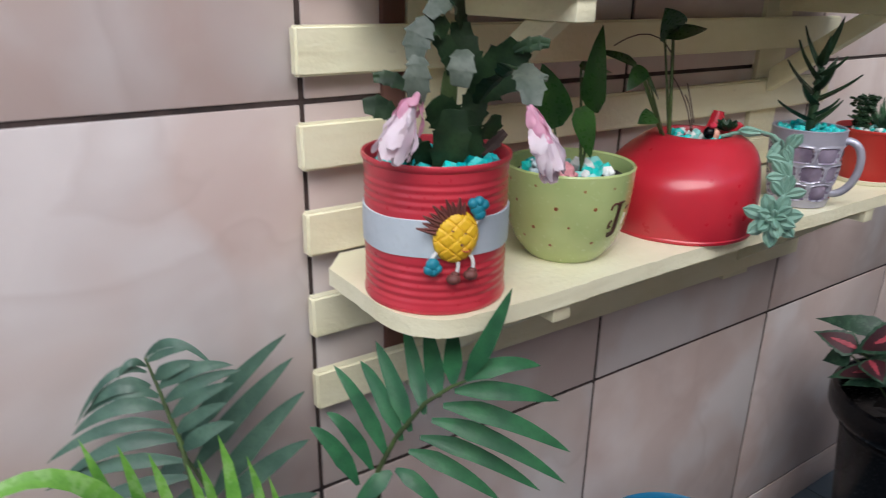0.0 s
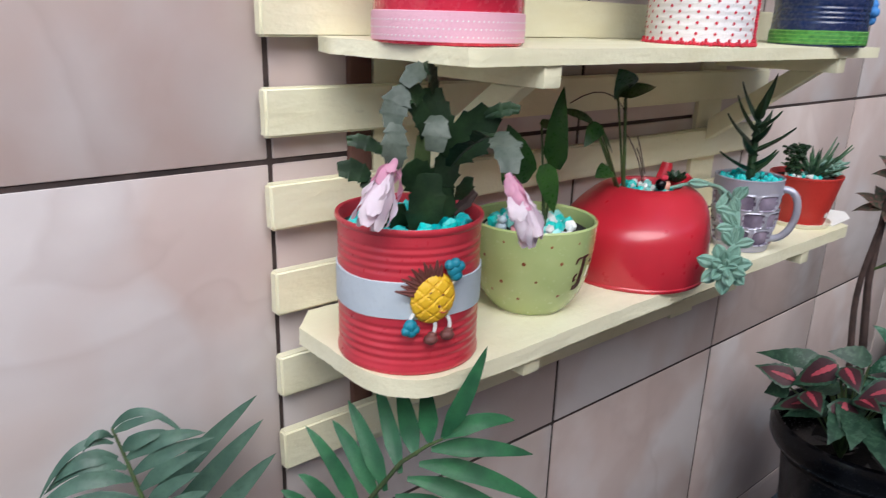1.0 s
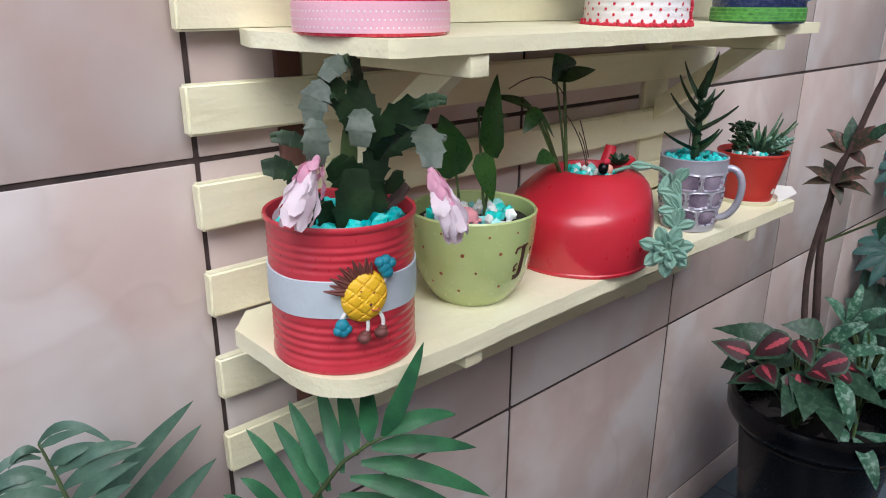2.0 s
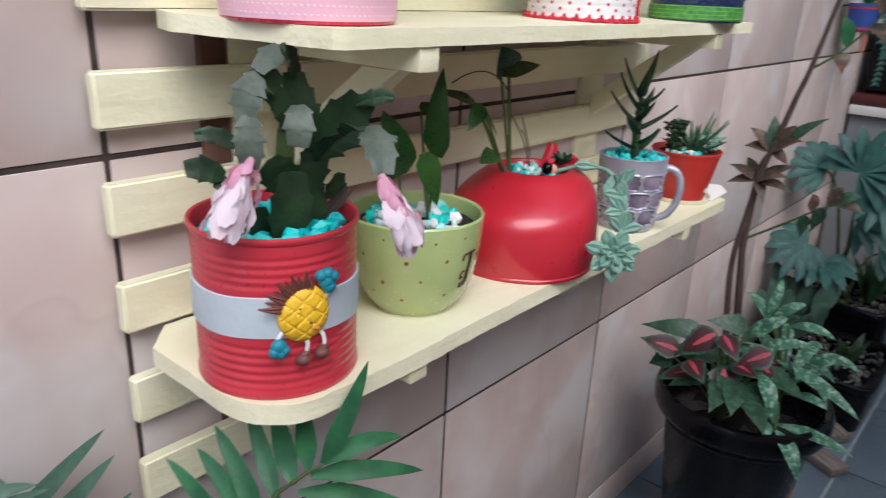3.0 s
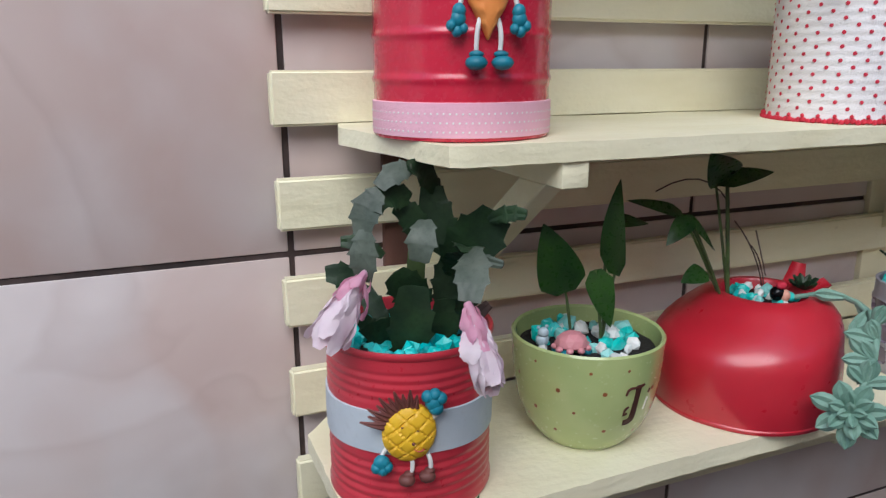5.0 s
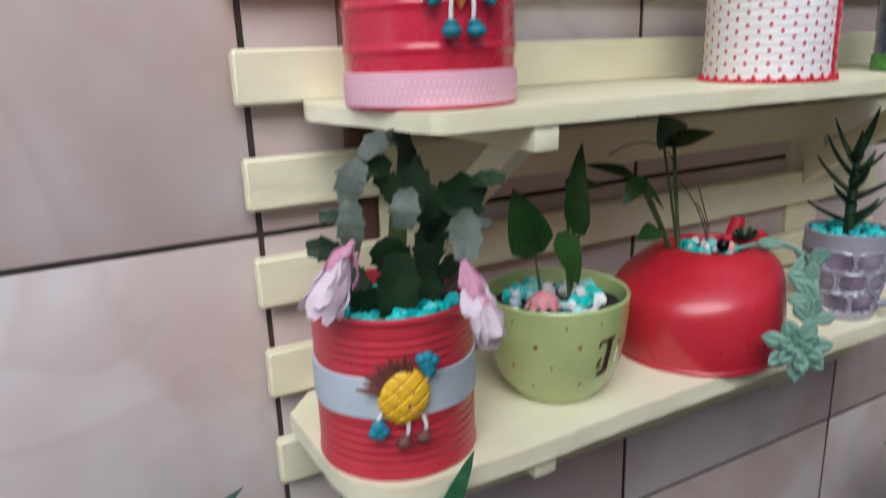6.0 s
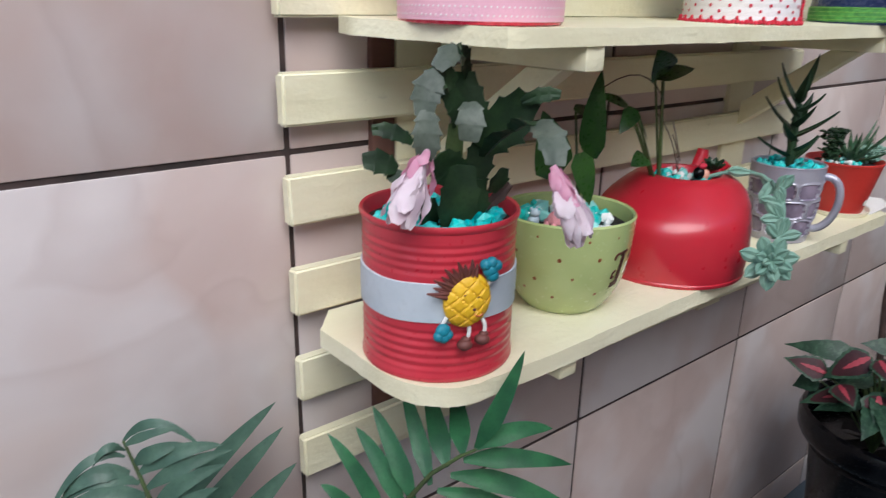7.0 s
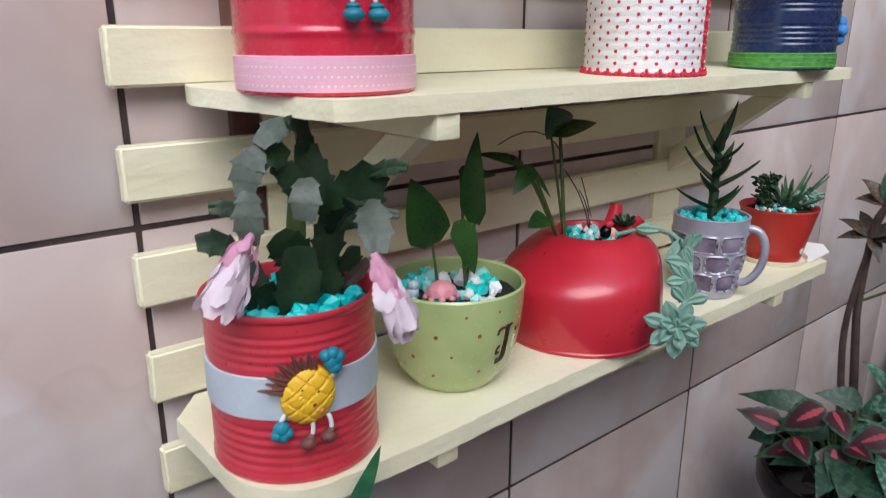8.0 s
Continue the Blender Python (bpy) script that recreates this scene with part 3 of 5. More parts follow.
soil((*CAN, LOW + 0.0855), 0.0450)
gravel("gravel", (*CAN, LOW + 0.0848), 0.0375, 120, 0.0060, GRAVEL, "turquoise gravel on the soil in the red tin")

# the holiday cactus: chains of toothed flat segments; r to the side, f away, z up
RIGHT, AWAY = Vector((0.936, -0.352, 0)), Vector((0.352, 0.936, 0))
cactus = thing("holiday_cactus", (*CAN, LOW + 0.083), "holiday cactus with dark toothed segments and wilting pink flowers", "plant")


def seat(u, f, z):
    return RIGHT * u + AWAY * f + Vector((0, 0, z))


def segment(a, b, width, material=CACTUS, bow=(0, 0, 0), face=None, narrow=0.3):
    """One flat joint: claw-like teeth a side that point to the tip, and a blunt, notched end."""
    pa, pb = seat(*a), seat(*b)
    path = bez(pa, (pa + pb) / 2 + seat(*bow), pb, n=34)
    shift = random.uniform(-0.1, 0.1)
    teeth = 3.7 if (pb - pa).length > 0.022 else 2.7

    def shape(t):
        swell = narrow + (1 - narrow) * math.sin(math.pi * min(1, 0.06 + 0.85 * t)) ** 0.8
        claw = 0.88 + 0.26 * ((t * teeth + 0.25 + shift) % 1.0) ** 3
        return swell * (claw if narrow < 0.5 else 1)

    bm = blade(path, width * 1.04, face or (-AWAY + Vector((0.5 * random.uniform(-1, 1), 0, 0.25))), 0.0011, 0.24, shape, wave=0.03)
    part("segment", bm, material, cactus)


segment((0.000, -0.020, -0.002), (0.004, -0.026, 0.042), 0.024, bow=(0, -0.003, 0), face=-AWAY)
segment((-0.010, -0.012, 0.000), (-0.014, -0.020, 0.022), 0.014)
segment((0.020, -0.006, 0.000), (0.020, -0.006, 0.028), 0.018)
segment((0.018, 0.004, 0.000), (0.026, 0.004, 0.026), 0.018)
segment((0.020, -0.004, 0.022), (0.025, -0.002, 0.054), 0.018, face=-AWAY)
segment((0.026, -0.002, 0.051), (0.014, 0.002, 0.090), 0.020, bow=(-0.006, 0, 0), face=-AWAY)
segment((0.017, 0.004, 0.086), (0.002, -0.022, 0.102), 0.013, bow=(-0.002, 0, 0.010))
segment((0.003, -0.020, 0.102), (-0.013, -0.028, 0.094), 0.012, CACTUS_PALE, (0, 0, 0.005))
segment((0.024, -0.004, 0.046), (0.048, -0.014, 0.078), 0.030, face=-AWAY)
segment((0.030, 0.000, 0.052), (0.048, 0.004, 0.066), 0.022)
segment((0.044, -0.014, 0.074), (0.062, -0.026, 0.079), 0.009, bow=(0, 0, 0.004))
segment((0.004, -0.008, 0.028), (0.006, -0.008, 0.062), 0.010, STEM, narrow=0.7)
segment((0.006, -0.008, 0.060), (-0.006, -0.012, 0.082), 0.016, bow=(0.006, 0, 0.004))
segment((0.002, -0.016, 0.086), (-0.016, -0.030, 0.080), 0.016, CACTUS, (-0.006, 0, 0.010))
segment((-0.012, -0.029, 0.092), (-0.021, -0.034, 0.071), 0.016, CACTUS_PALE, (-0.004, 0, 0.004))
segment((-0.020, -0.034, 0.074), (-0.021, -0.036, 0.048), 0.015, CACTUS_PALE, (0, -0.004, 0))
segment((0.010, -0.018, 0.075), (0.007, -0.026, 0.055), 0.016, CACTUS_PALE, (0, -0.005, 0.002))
segment((0.010, -0.010, 0.026), (-0.007, -0.016, 0.046), 0.022, bow=(-0.002, 0, 0.003))
segment((-0.012, -0.004, 0.012), (-0.030, 0.006, 0.032), 0.012, bow=(0, 0, 0.006))
segment((-0.026, 0.004, 0.034), (-0.046, 0.004, 0.040), 0.014, bow=(0, 0, 0.004))
segment((-0.014, 0.012, 0.048), (-0.038, 0.014, 0.056), 0.010, bow=(0, 0, 0.005))
segment((0.030, -0.008, 0.020), (0.034, -0.014, 0.036), 0.014)
segment((0.024, -0.008, 0.042), (0.030, -0.036, 0.062), 0.015, bow=(0, 0, 0.006), face=(0, 0, 1))
segment((0.030, -0.034, 0.061), (0.031, -0.062, 0.068), 0.015, bow=(0, 0, 0.006), face=(0, -0.4, 1))
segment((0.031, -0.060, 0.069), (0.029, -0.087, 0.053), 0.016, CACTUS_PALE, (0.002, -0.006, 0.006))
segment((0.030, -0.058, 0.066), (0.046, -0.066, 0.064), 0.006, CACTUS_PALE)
segment((0.030, 0.000, 0.008), (0.046, 0.002, 0.022), 0.009, BARK)

segment((-0.016, -0.010, 0.004), (-0.026, -0.014, 0.022), 0.011)

def wilted_flower(a, b, flare, droop):
    """A hanging, wilting bloom: a rosy throat, narrow sepals laid along it and a limp, frayed pale skirt."""
    pa, pb = seat(*a), seat(*b)
    axis = (pb - pa).normalized()
    sx = axis.cross(AWAY).normalized()
    sy = axis.cross(sx)
    throat = part("flower_tube", tube(bez(pa, pa.lerp(pb, 0.25) + Vector((0, 0, 0.002)), pa.lerp(pb, 0.62), n=6), (0.0018, 0.0046), 10), PETAL_DEEP, cactus, "rose pink flower tube")
    tiers = ((0.06, 0.34, 3, 0.0068, 0.0058, PETAL_DEEP), (0.16, 0.52, 4, 0.0078, 0.0085, PETAL_DEEP), (0.24, 0.74, 5, 0.0080, 0.0120, PETAL), (0.34, 1.0, 10, flare, 0.0105, PETAL))
    for tier, (t0, t1, n, spread, w, m) in enumerate(tiers):
        spread *= 1.0 if tier == 3 else flare / 0.009
        for k in range(n):
            a0 = 2 * math.pi * (k + 0.37 * tier) / n + random.uniform(-0.35, 0.35)
            off = sx * math.cos(a0) + sy * math.sin(a0)
            root = pa.lerp(pb, t0) + off * 0.0028
            tip = pa.lerp(pb, t1 * random.uniform(0.86, 1.06)) + off * spread * random.uniform(0.5, 1.3) + Vector((0, 0, -droop * t1))
            mid = root.lerp(tip, 0.5) + off * spread * random.uniform(0.25, 0.6)
            late = mid.lerp(tip, 0.6) + off * spread * random.uniform(-0.3, 0.2)
            bm = blade(bez(root, mid, late, tip, n=14), w * random.uniform(0.75, 1.1), off + sx * random.uniform(-0.7, 0.7), 0.00022, random.uniform(-0.5, 0.15),
                       lambda t: (0.4 + 0.6 * math.sin(math.pi * min(1, 0.05 + 0.72 * t))) * (1 if t < 0.72 else max(0.2, (1 - t) / 0.28) ** 0.45), 0.06, wave=0.10)
            part("petal", bm, m, throat)


wilted_flower((-0.019, -0.036, 0.054), (-0.0405, -0.0548, 0.0205), 0.0090, 0.001)
wilted_flower((0.028, -0.087, 0.053), (0.0378, -0.1050, 0.0225), 0.0062, 0.003)

# the sage green cup
CUP = (0.1685, -0.0975)
cup = thing("ceramic_cup", (*CUP, LOW), "sage green glazed cup planter with brown dots and an initial", "cup")
prof = [(0.0, 0.0008), (0.026, 0.0008), (0.0275, 0.0), (0.0292, 0.0012), (0.0335, 0.006), (0.0395, 0.015), (0.0440, 0.027), (0.0468, 0.042), (0.0482, 0.056), (0.0488, 0.068), (0.0490, 0.0705),
        (0.0478, 0.0718), (0.0462, 0.0705), (0.0452, 0.062), (0.0440, 0.05)]
part("cup_body", lathe(prof[1:], 64), GLAZE, cup)


def cup_radius(z):
    pts = prof[3:11]
    for (r0, z0), (r1, z1) in zip(pts, pts[1:]):
        if z0 <= z <= z1:
            return r0 + (r1 - r0) * (z - z0) / (z1 - z0), math.atan2(r1 - r0, z1 - z0)
    return 0.049, 0.0


for row, z in enumerate((0.020, 0.033, 0.046, 0.060)):
    for k in range(10):
        ang = 36 * (k + 0.5 * (row % 2)) + random.uniform(-7, 7)
        zz = z + random.uniform(-0.003, 0.003)
        if 255 < ang < 290 and 0.02 < zz < 0.055:
            continue
        r, slope = cup_radius(zz)
        p, out = around(ang, r + 0.0002, zz)
        dot = bmesh.new()
        disc(dot, p, out - Vector((0, 0, math.tan(slope))), random.uniform(0.0009, 0.0016))
        part("painted_dot", dot, DOT_INK, cup)


def curved_text(body, size, angle, z, material, label):
    """Lettering laid on the cup's side."""
    curve = bpy.data.curves.new("lettering", "FONT")
    curve.body, curve.size, curve.align_x, curve.offset, curve.extrude, curve.shear = body, size, "CENTER", size * 0.024, 0.0004, 0.08
    made = bpy.data.objects.new("lettering", curve)
    scene.collection.objects.link(made)
    me = bpy.data.meshes.new_from_object(made.evaluated_get(bpy.context.evaluated_depsgraph_get()))
    bpy.data.objects.remove(made)
    for v in me.vertices:
        zz = z + v.co.y
        r, _ = cup_radius(zz)
        p, out = around(angle + math.degrees(v.co.x / r), r + 0.0002 + v.co.z, zz)
        v.co = p
    me.materials.append(material)
    ob = new("lettering", me)
    ob.parent = cup
    ob["label"] = label


curved_text("J", 0.028, 276, 0.0315, BROWN_INK, "dark brown letter J")
for ang, z0, z1, m in ((287, 0.0325, 0.041, PALE_INK), (289, 0.044, 0.0465, BROWN_INK)):
    a, b = (around(ang + d, cup_radius(z)[0] + 0.0002, z)[0] for d, z in ((0, z0), (1.5, z1)))
    part("painted_stroke", tube([a, (a + b) / 2, b], 0.0006, 6), m, cup)
bar = [around(276 + d, cup_radius(z + 0.0055)[0] + 0.0003, z + 0.0055)[0] for d, z in ((-9, 0.0405), (-8, 0.0435), (-5, 0.0448), (-1, 0.0444), (3, 0.0446), (7, 0.0453))]
part("painted_stroke", tube(bar, 0.0008, 6), BROWN_INK, cup)
hook = [around(276 + d, cup_radius(z + 0.0055)[0] + 0.0003, z + 0.0055)[0] for d, z in ((-6, 0.0275), (-9, 0.0265), (-8.5, 0.030), (-5.5, 0.0322))]
part("painted_stroke", tube(hook, 0.0007, 6), BROWN_INK, cup)
soil((*CUP, LOW + 0.0605), 0.0440)
gravel("gravel", (*CUP, LOW + 0.0605), 0.036, 50, 0.0072, GRAVEL_MIXED, "white and turquoise gravel on the soil in the cup", keep=lambda x, y: not (x < -0.004 and y < -0.012))
turtle = thing("turtle_figurine", (CUP[0] - 0.018, CUP[1] - 0.010, LOW + 0.0645), "small pink turtle figurine on the gravel in the cup", "figurine")
bm = bmesh.new()
for v in ball(bm, (0, 0, 0.003), (0.0108, 0.0100, 0.0088), None, 2):
    v.co.z = max(v.co.z, 0.002)
part("shell", bm, PINK_CLAY, turtle, smooth=False)
for k in range(9):
    bm = bmesh.new()
    ball(bm, (0.0106 * math.cos(k * 0.698 + 3.4), 0.0098 * math.sin(k * 0.698 + 3.4), 0.0016), (0.0024, 0.0024, 0.0020))
    part("shell_scallop", bm, PINK_CLAY, turtle)
for a in (215, 325, 40, 140):
    bm = bmesh.new()
    ball(bm, (0.0095 * math.cos(radians(a)), 0.0095 * math.sin(radians(a)), -0.001), (0.0034, 0.0034, 0.0028))
    part("foot", bm, TEAL, turtle, "dark teal foot")
bear = thing("animal_figurine", (CUP[0] - 0.031, CUP[1] + 0.004, LOW + 0.064), "tiny pale resin figurine on the gravel in the cup", "figurine")
bm = bmesh.new()
ball(bm, (0, 0, 0.003), (0.0045, 0.004, 0.0045)), ball(bm, (0, -0.001, 0.0085), (0.0038, 0.0035, 0.0034))
ball(bm, (-0.003, 0, 0.0118), (0.0013, 0.001, 0.0013)), ball(bm, (0.003, 0, 0.0118), (0.0013, 0.001, 0.0013))
part("body", bm, PALE_BLUE, bear)


def heart_leaf(parent, root, tip, width, face, material=HEART, name="leaf"):
    root, tip = Vector(root), Vector(tip)
    shape = lambda t: (0.42 + 3.3 * t) if t < 0.17 else max(0.0, math.cos((t - 0.17) / 0.83 * math.pi / 2)) ** 0.85
    path = bez(root, root.lerp(tip, 0.5) + Vector(face).normalized() * (root - tip).length * 0.08, tip, n=12)
    return part(name, blade(path, width, face, 0.0005, 0.16, shape), material, parent)


philo = thing("heart_leaf_plant", (*CUP, LOW + 0.061), "young heart-leaf vine with three dark green leaves in the cup", "plant")


def vine_leaf(parent, base, knee, tip, width, face=(-0.4, -0.9, 0.2), r=0.0011):
    base, knee, tip = Vector(base), Vector(knee), Vector(tip)
    part("stalk", tube(bez(base, base.lerp(knee, 0.6) + Vector((0, 0, 0.004)), knee, n=6), (r, r * 0.8), 6), STEM, parent)
    heart_leaf(parent, knee, tip, width, face)


vine_leaf(philo, (-0.009, 0.004, 0), (-0.017, 0.001, 0.037), (-0.0375, -0.004, 0.0837), 0.030)
vine_leaf(philo, (0.008, -0.004, 0), (0.014, -0.006, 0.047), (0.011, -0.011, 0.1086), 0.020, (-0.9, -0.3, 0.1))
vine_leaf(philo, (0.007, -0.006, 0), (-0.001, -0.007, 0.052), (0.009, -0.012, 0.014), 0.0175, (-0.5, -0.8, 0.3))
vine_leaf(philo, (0.012, 0.0, 0), (0.024, 0.020, 0.075), (0.060, 0.022, 0.070), 0.016, (0, -0.5, 0.9))

# the red kettle body
KET = (0.303, -0.098)
kettle = thing("kettle_planter", (*KET, LOW), "old red enamelled kettle body without spout, used as a planter", "kettle")
prof = [(0.0600, 0.0), (0.0626, 0.0006), (0.0633, 0.003), (0.0626, 0.004), (0.0636, 0.010), (0.0645, 0.018), (0.0647, 0.026), (0.0643, 0.034), (0.0638, 0.041), (0.0628, 0.048), (0.0606, 0.0545), (0.0570, 0.0608), (0.0524, 0.0665), (0.0475, 0.0712),
        (0.0428, 0.0748), (0.0390, 0.0770), (0.0352, 0.0782), (0.0318, 0.0786), (0.0298, 0.0784), (0.0284, 0.0764), (0.0280, 0.062)]
bm = lathe(prof, 72)
for v in bm.verts:
    k = max(0.0, min(1.0, (v.co.z - 0.046) / 0.027))
    if math.hypot(v.co.x, v.co.y) < 0.0286:
        k = 1
    v.co += Vector((0.016, 0.003, 0)) * k * k * (3 - 2 * k)
    v.co += noise.noise_vector(v.co * 30) * 0.0006
part("kettle_body", bm, RED_KETTLE, kettle)
for place, lean, w, h in ((pose(0.055, 0.012, 0.0700, -6, 10, -40), 0.3, 0.018, 0.022), (pose(0.060, 0.000, 0.068, 20, 38, -10), -0.4, 0.019, 0.017)):
    bm = bmesh.new()
    bmesh.ops.create_grid(bm, x_segments=6, y_segments=6, size=0.5)
    for v in bm.verts:
        u, t = v.co.x, v.co.y + 0.5
        v.co = (u * w * (1 - 0.45 * t), 0.22 * w * (2 * u) ** 2 + lean * 0.3 * h * t * t, h * t)
    bmesh.ops.solidify(bm, geom=bm.faces[:], thickness=0.0012)
    bmesh.ops.transform(bm, matrix=place, verts=bm.verts)
    part("handle_bracket", bm, RED_KETTLE, kettle, "folded red metal bracket")
OPEN = (KET[0] + 0.016, KET[1] + 0.003)
soil((*OPEN, LOW + 0.0705), 0.0277)
gravel("gravel", (OPEN[0], OPEN[1], LOW + 0.072), 0.0235, 30, 0.0050, GRAVEL_MIXED, "turquoise and white gravel on the soil in the kettle")
doll = thing("tiny_figurine", (OPEN[0] - 0.004, OPEN[1] - 0.016, LOW + 0.077), "tiny clay figurine with a red bow in the kettle", "figurine")
bm = bmesh.new()
ball(bm, (0, 0, 0.004), (0.0055, 0.005, 0.0055), None, 2, 0), ball(bm, (0.0035, -0.003, 0.0028), (0.0042, 0.004, 0.0048), None, 2, 1)
ball(bm, (0.001, -0.002, 0.0102), (0.0042, 0.003, 0.0028), None, 2, 2)
part("body", bm, [BLACK_POT, PEACH, RED_DOT], doll)

pothos = thing("climbing_plant", (OPEN[0], OPEN[1], LOW + 0.072), "thin-stemmed climbing plant with few dark leaves in the red kettle", "plant")
vine_leaf(pothos, (-0.027, 0.006, 0), (-0.036, 0.008, 0.088), (-0.062, -0.002, 0.108), 0.026, (-0.35, -0.9, -0.2), 0.0016)
vine_leaf(pothos, (-0.025, 0.008, 0), (-0.045, 0.009, 0.086), (0.004, 0.006, 0.091), 0.016, (0, -0.7, 0.8))
for base, knee, tip, w in (((-0.030, 0.010, 0), (-0.064, 0.018, 0.064), (-0.108, 0.022, 0.076), 0.011), ((-0.030, 0.008, 0), (-0.060, 0.014, 0.062), (-0.082, 0.010, 0.045), 0.015),
                           ((-0.031, 0.006, 0), (-0.050, 0.006, 0.024), (-0.074, 0.002, 0.020), 0.016), ((-0.029, 0.010, 0.0), (-0.058, 0.02, 0.062), (-0.030, 0.02, 0.034), 0.009)):
    vine_leaf(pothos, base, knee, tip, w, (-0.2, -0.6, 0.6))
for p in (((0.018, 0.018, 0), (0.012, 0.02, 0.03), (-0.004, 0.03, 0.052)), ((0.020, 0.018, 0), (0.016, 0.02, 0.025), (0.0, 0.016, 0.036)), ((0.020, 0.018, 0.01), (0.014, 0.02, 0.03), (0.014, 0.026, 0.044)),
          ((-0.03, 0.01, 0.07), (-0.045, 0.02, 0.10), (-0.075, 0.034, 0.078))):
    part("twig", tube(bez(*p, n=6), 0.0005, 5), BARK, pothos, "dry brown twig")

# the hanging ghost plant
ghost = thing("trailing_succulent", (OPEN[0] + 0.025, OPEN[1] - 0.022, LOW + 0.074), "pale blue-green rosette succulent trailing over the kettle's edge", "plant")


def fleshy(parent, root, tip, width, face, material, thick=0.0022, name="leaf"):
    root, tip = Vector(root), Vector(tip)
    shape = lambda t: 0.5 + 0.5 * math.sin(math.pi * (t ** 1.3)) if t < 0.8 else max(0.05, 1.0 * (1 - t) / 0.22)
    path = bez(root, root.lerp(tip, 0.55) + Vector(face).normalized() * -0.12 * (tip - root).length, tip, n=7)
    part(name, blade(path, width, face, thick, 0.12, shape), material, parent)


VIEW = Vector((-0.76, -0.65, 0.25)).normalized()
SIDE = Vector((0.66, -0.75, 0)).normalized()
TOP = SIDE.cross(VIEW) * -1 if SIDE.cross(VIEW).z < 0 else SIDE.cross(VIEW)
crown = Vector((-0.042, -0.070, -0.045))
stem_path = bez((-0.012, 0.006, 0.002), (0.016, -0.020, 0.016), (0.000, -0.070, 0.012), crown, n=10)
part("stem", tube(stem_path, (0.0018, 0.0024), 8), GHOST, ghost)
for ring, (n, length, out_tilt, w) in enumerate(((7, 0.022, 0.12, 0.0115), (6, 0.016, 0.5, 0.0095), (4, 0.010, 0.9, 0.007))):
    for k in range(n):
        a = 2 * math.pi * (k + 0.5 * ring) / n + 0.2
        d = (SIDE * math.cos(a) + TOP * math.sin(a) + VIEW * out_tilt).normalized()
        fleshy(ghost, crown + VIEW * 0.002 * ring, crown + VIEW * 0.002 * ring + d * length * random.uniform(0.9, 1.1), w, VIEW - d * 0.2, GHOST)
for i in (3, 4, 5, 5, 6, 6, 7, 7, 7, 8, 8, 8, 8, 9, 9, 9, 9, 10, 10):
    a = random.uniform(0, 6.28)
    d = (SIDE * math.cos(a) + TOP * math.sin(a) + VIEW * 0.3).normalized()
    fleshy(ghost, stem_path[i], stem_path[i] + d * random.uniform(0.012, 0.021), 0.0090, VIEW, GHOST)
jade = thing("small_succulent", (OPEN[0] + 0.024, OPEN[1] - 0.010, LOW + 0.075), "small dark green rosette succulent in the kettle", "plant")
for k in range(12):
    a = k * 2.4
    d = Vector((math.cos(a), math.sin(a), 0.5 + 0.08 * k)).normalized()
    fleshy(jade, (0.004, 0, 0.004), Vector((0.004, 0, 0.004)) + d * 0.012, 0.006, (0, 0, 1), ALOE, 0.0016)

# the glass beer mug
MUG = (0.461, -0.117)
mug = thing("beer_mug", (*MUG, LOW), "silver-lilac painted beer mug with moulded panels, used as a planter", "mug")
MUG_H, MUG_R0, MUG_R1 = 0.0745, 0.0262, 0.0330


def mug_pane(a, z):
    """How deep a point lies inside a moulded panel: 0 on the ribs to 1 within."""
    u = (a / (2 * math.pi) * 8) % 1.0
    row = (z - 0.007) / 0.0180
    if row < 0 or row >= 3:
        return 0.0, 0.0
    u = (u + 0.5 * (int(row) % 2)) % 1.0
    d = max(abs(u - 0.5) / 0.5, abs(row % 1.0 - 0.5) / 0.5) * 0.6 + 0.4 * math.hypot((u - 0.5) / 0.5, (row % 1.0 - 0.5) / 0.5)
    return (1.0 if d < 0.84 else 0.0), d


def mug_mould(a, r, z):
    inside, d = mug_pane(a, z)
    if r < MUG_R0 - 0.001 or d == 0.0:
        return r
    if inside:
        return r - 0.0009 + 0.0012 * max(0, 1 - d / 0.84)
    return r + 0.0012 * max(0, 1 - abs(d - 0.90) / 0.12)


prof = [(MUG_R0 - 0.004, 0.0), (MUG_R0, 0.001)] + [(MUG_R0 + (MUG_R1 - MUG_R0) * min(1, (i / 60) * 1.25) ** 0.7, 0.002 + (MUG_H - 0.004) * i / 60) for i in range(61)]
prof += [(MUG_R1 + 0.0003, MUG_H - 0.0008), (MUG_R1 - 0.001, MUG_H), (MUG_R1 - 0.0022, MUG_H - 0.0008), (MUG_R1 - 0.0025, MUG_H - 0.02)]
bm = lathe(prof, 144, mould=mug_mould)
for f in bm.faces:
    c = f.calc_center_median()
    if mug_pane(math.atan2(c.y, c.x) % (2 * math.pi), c.z)[0] and math.hypot(c.x, c.y) > MUG_R0 - 0.002 and len(f.verts) == 4:
        f.material_index = 1
part("mug_body", bm, [SILVER, LILAC], mug)
hd = Vector((0.35, -0.94, 0)).normalized()
handle = bez(hd * 0.031 + Vector((0, 0, 0.064)), hd * 0.057 + Vector((0, 0, 0.069)), hd * 0.050 + Vector((0, 0, 0.012)), hd * 0.027 + Vector((0, 0, 0.013)), n=16)
bm = tube(handle, 0.0036, 12)
part("handle", bm, SILVER, mug)
soil((*MUG, LOW + 0.067), 0.0303)
gravel("gravel", (*MUG, LOW + 0.069), 0.028, 70, 0.0045, GRAVEL, "turquoise gravel heaped in the mug")
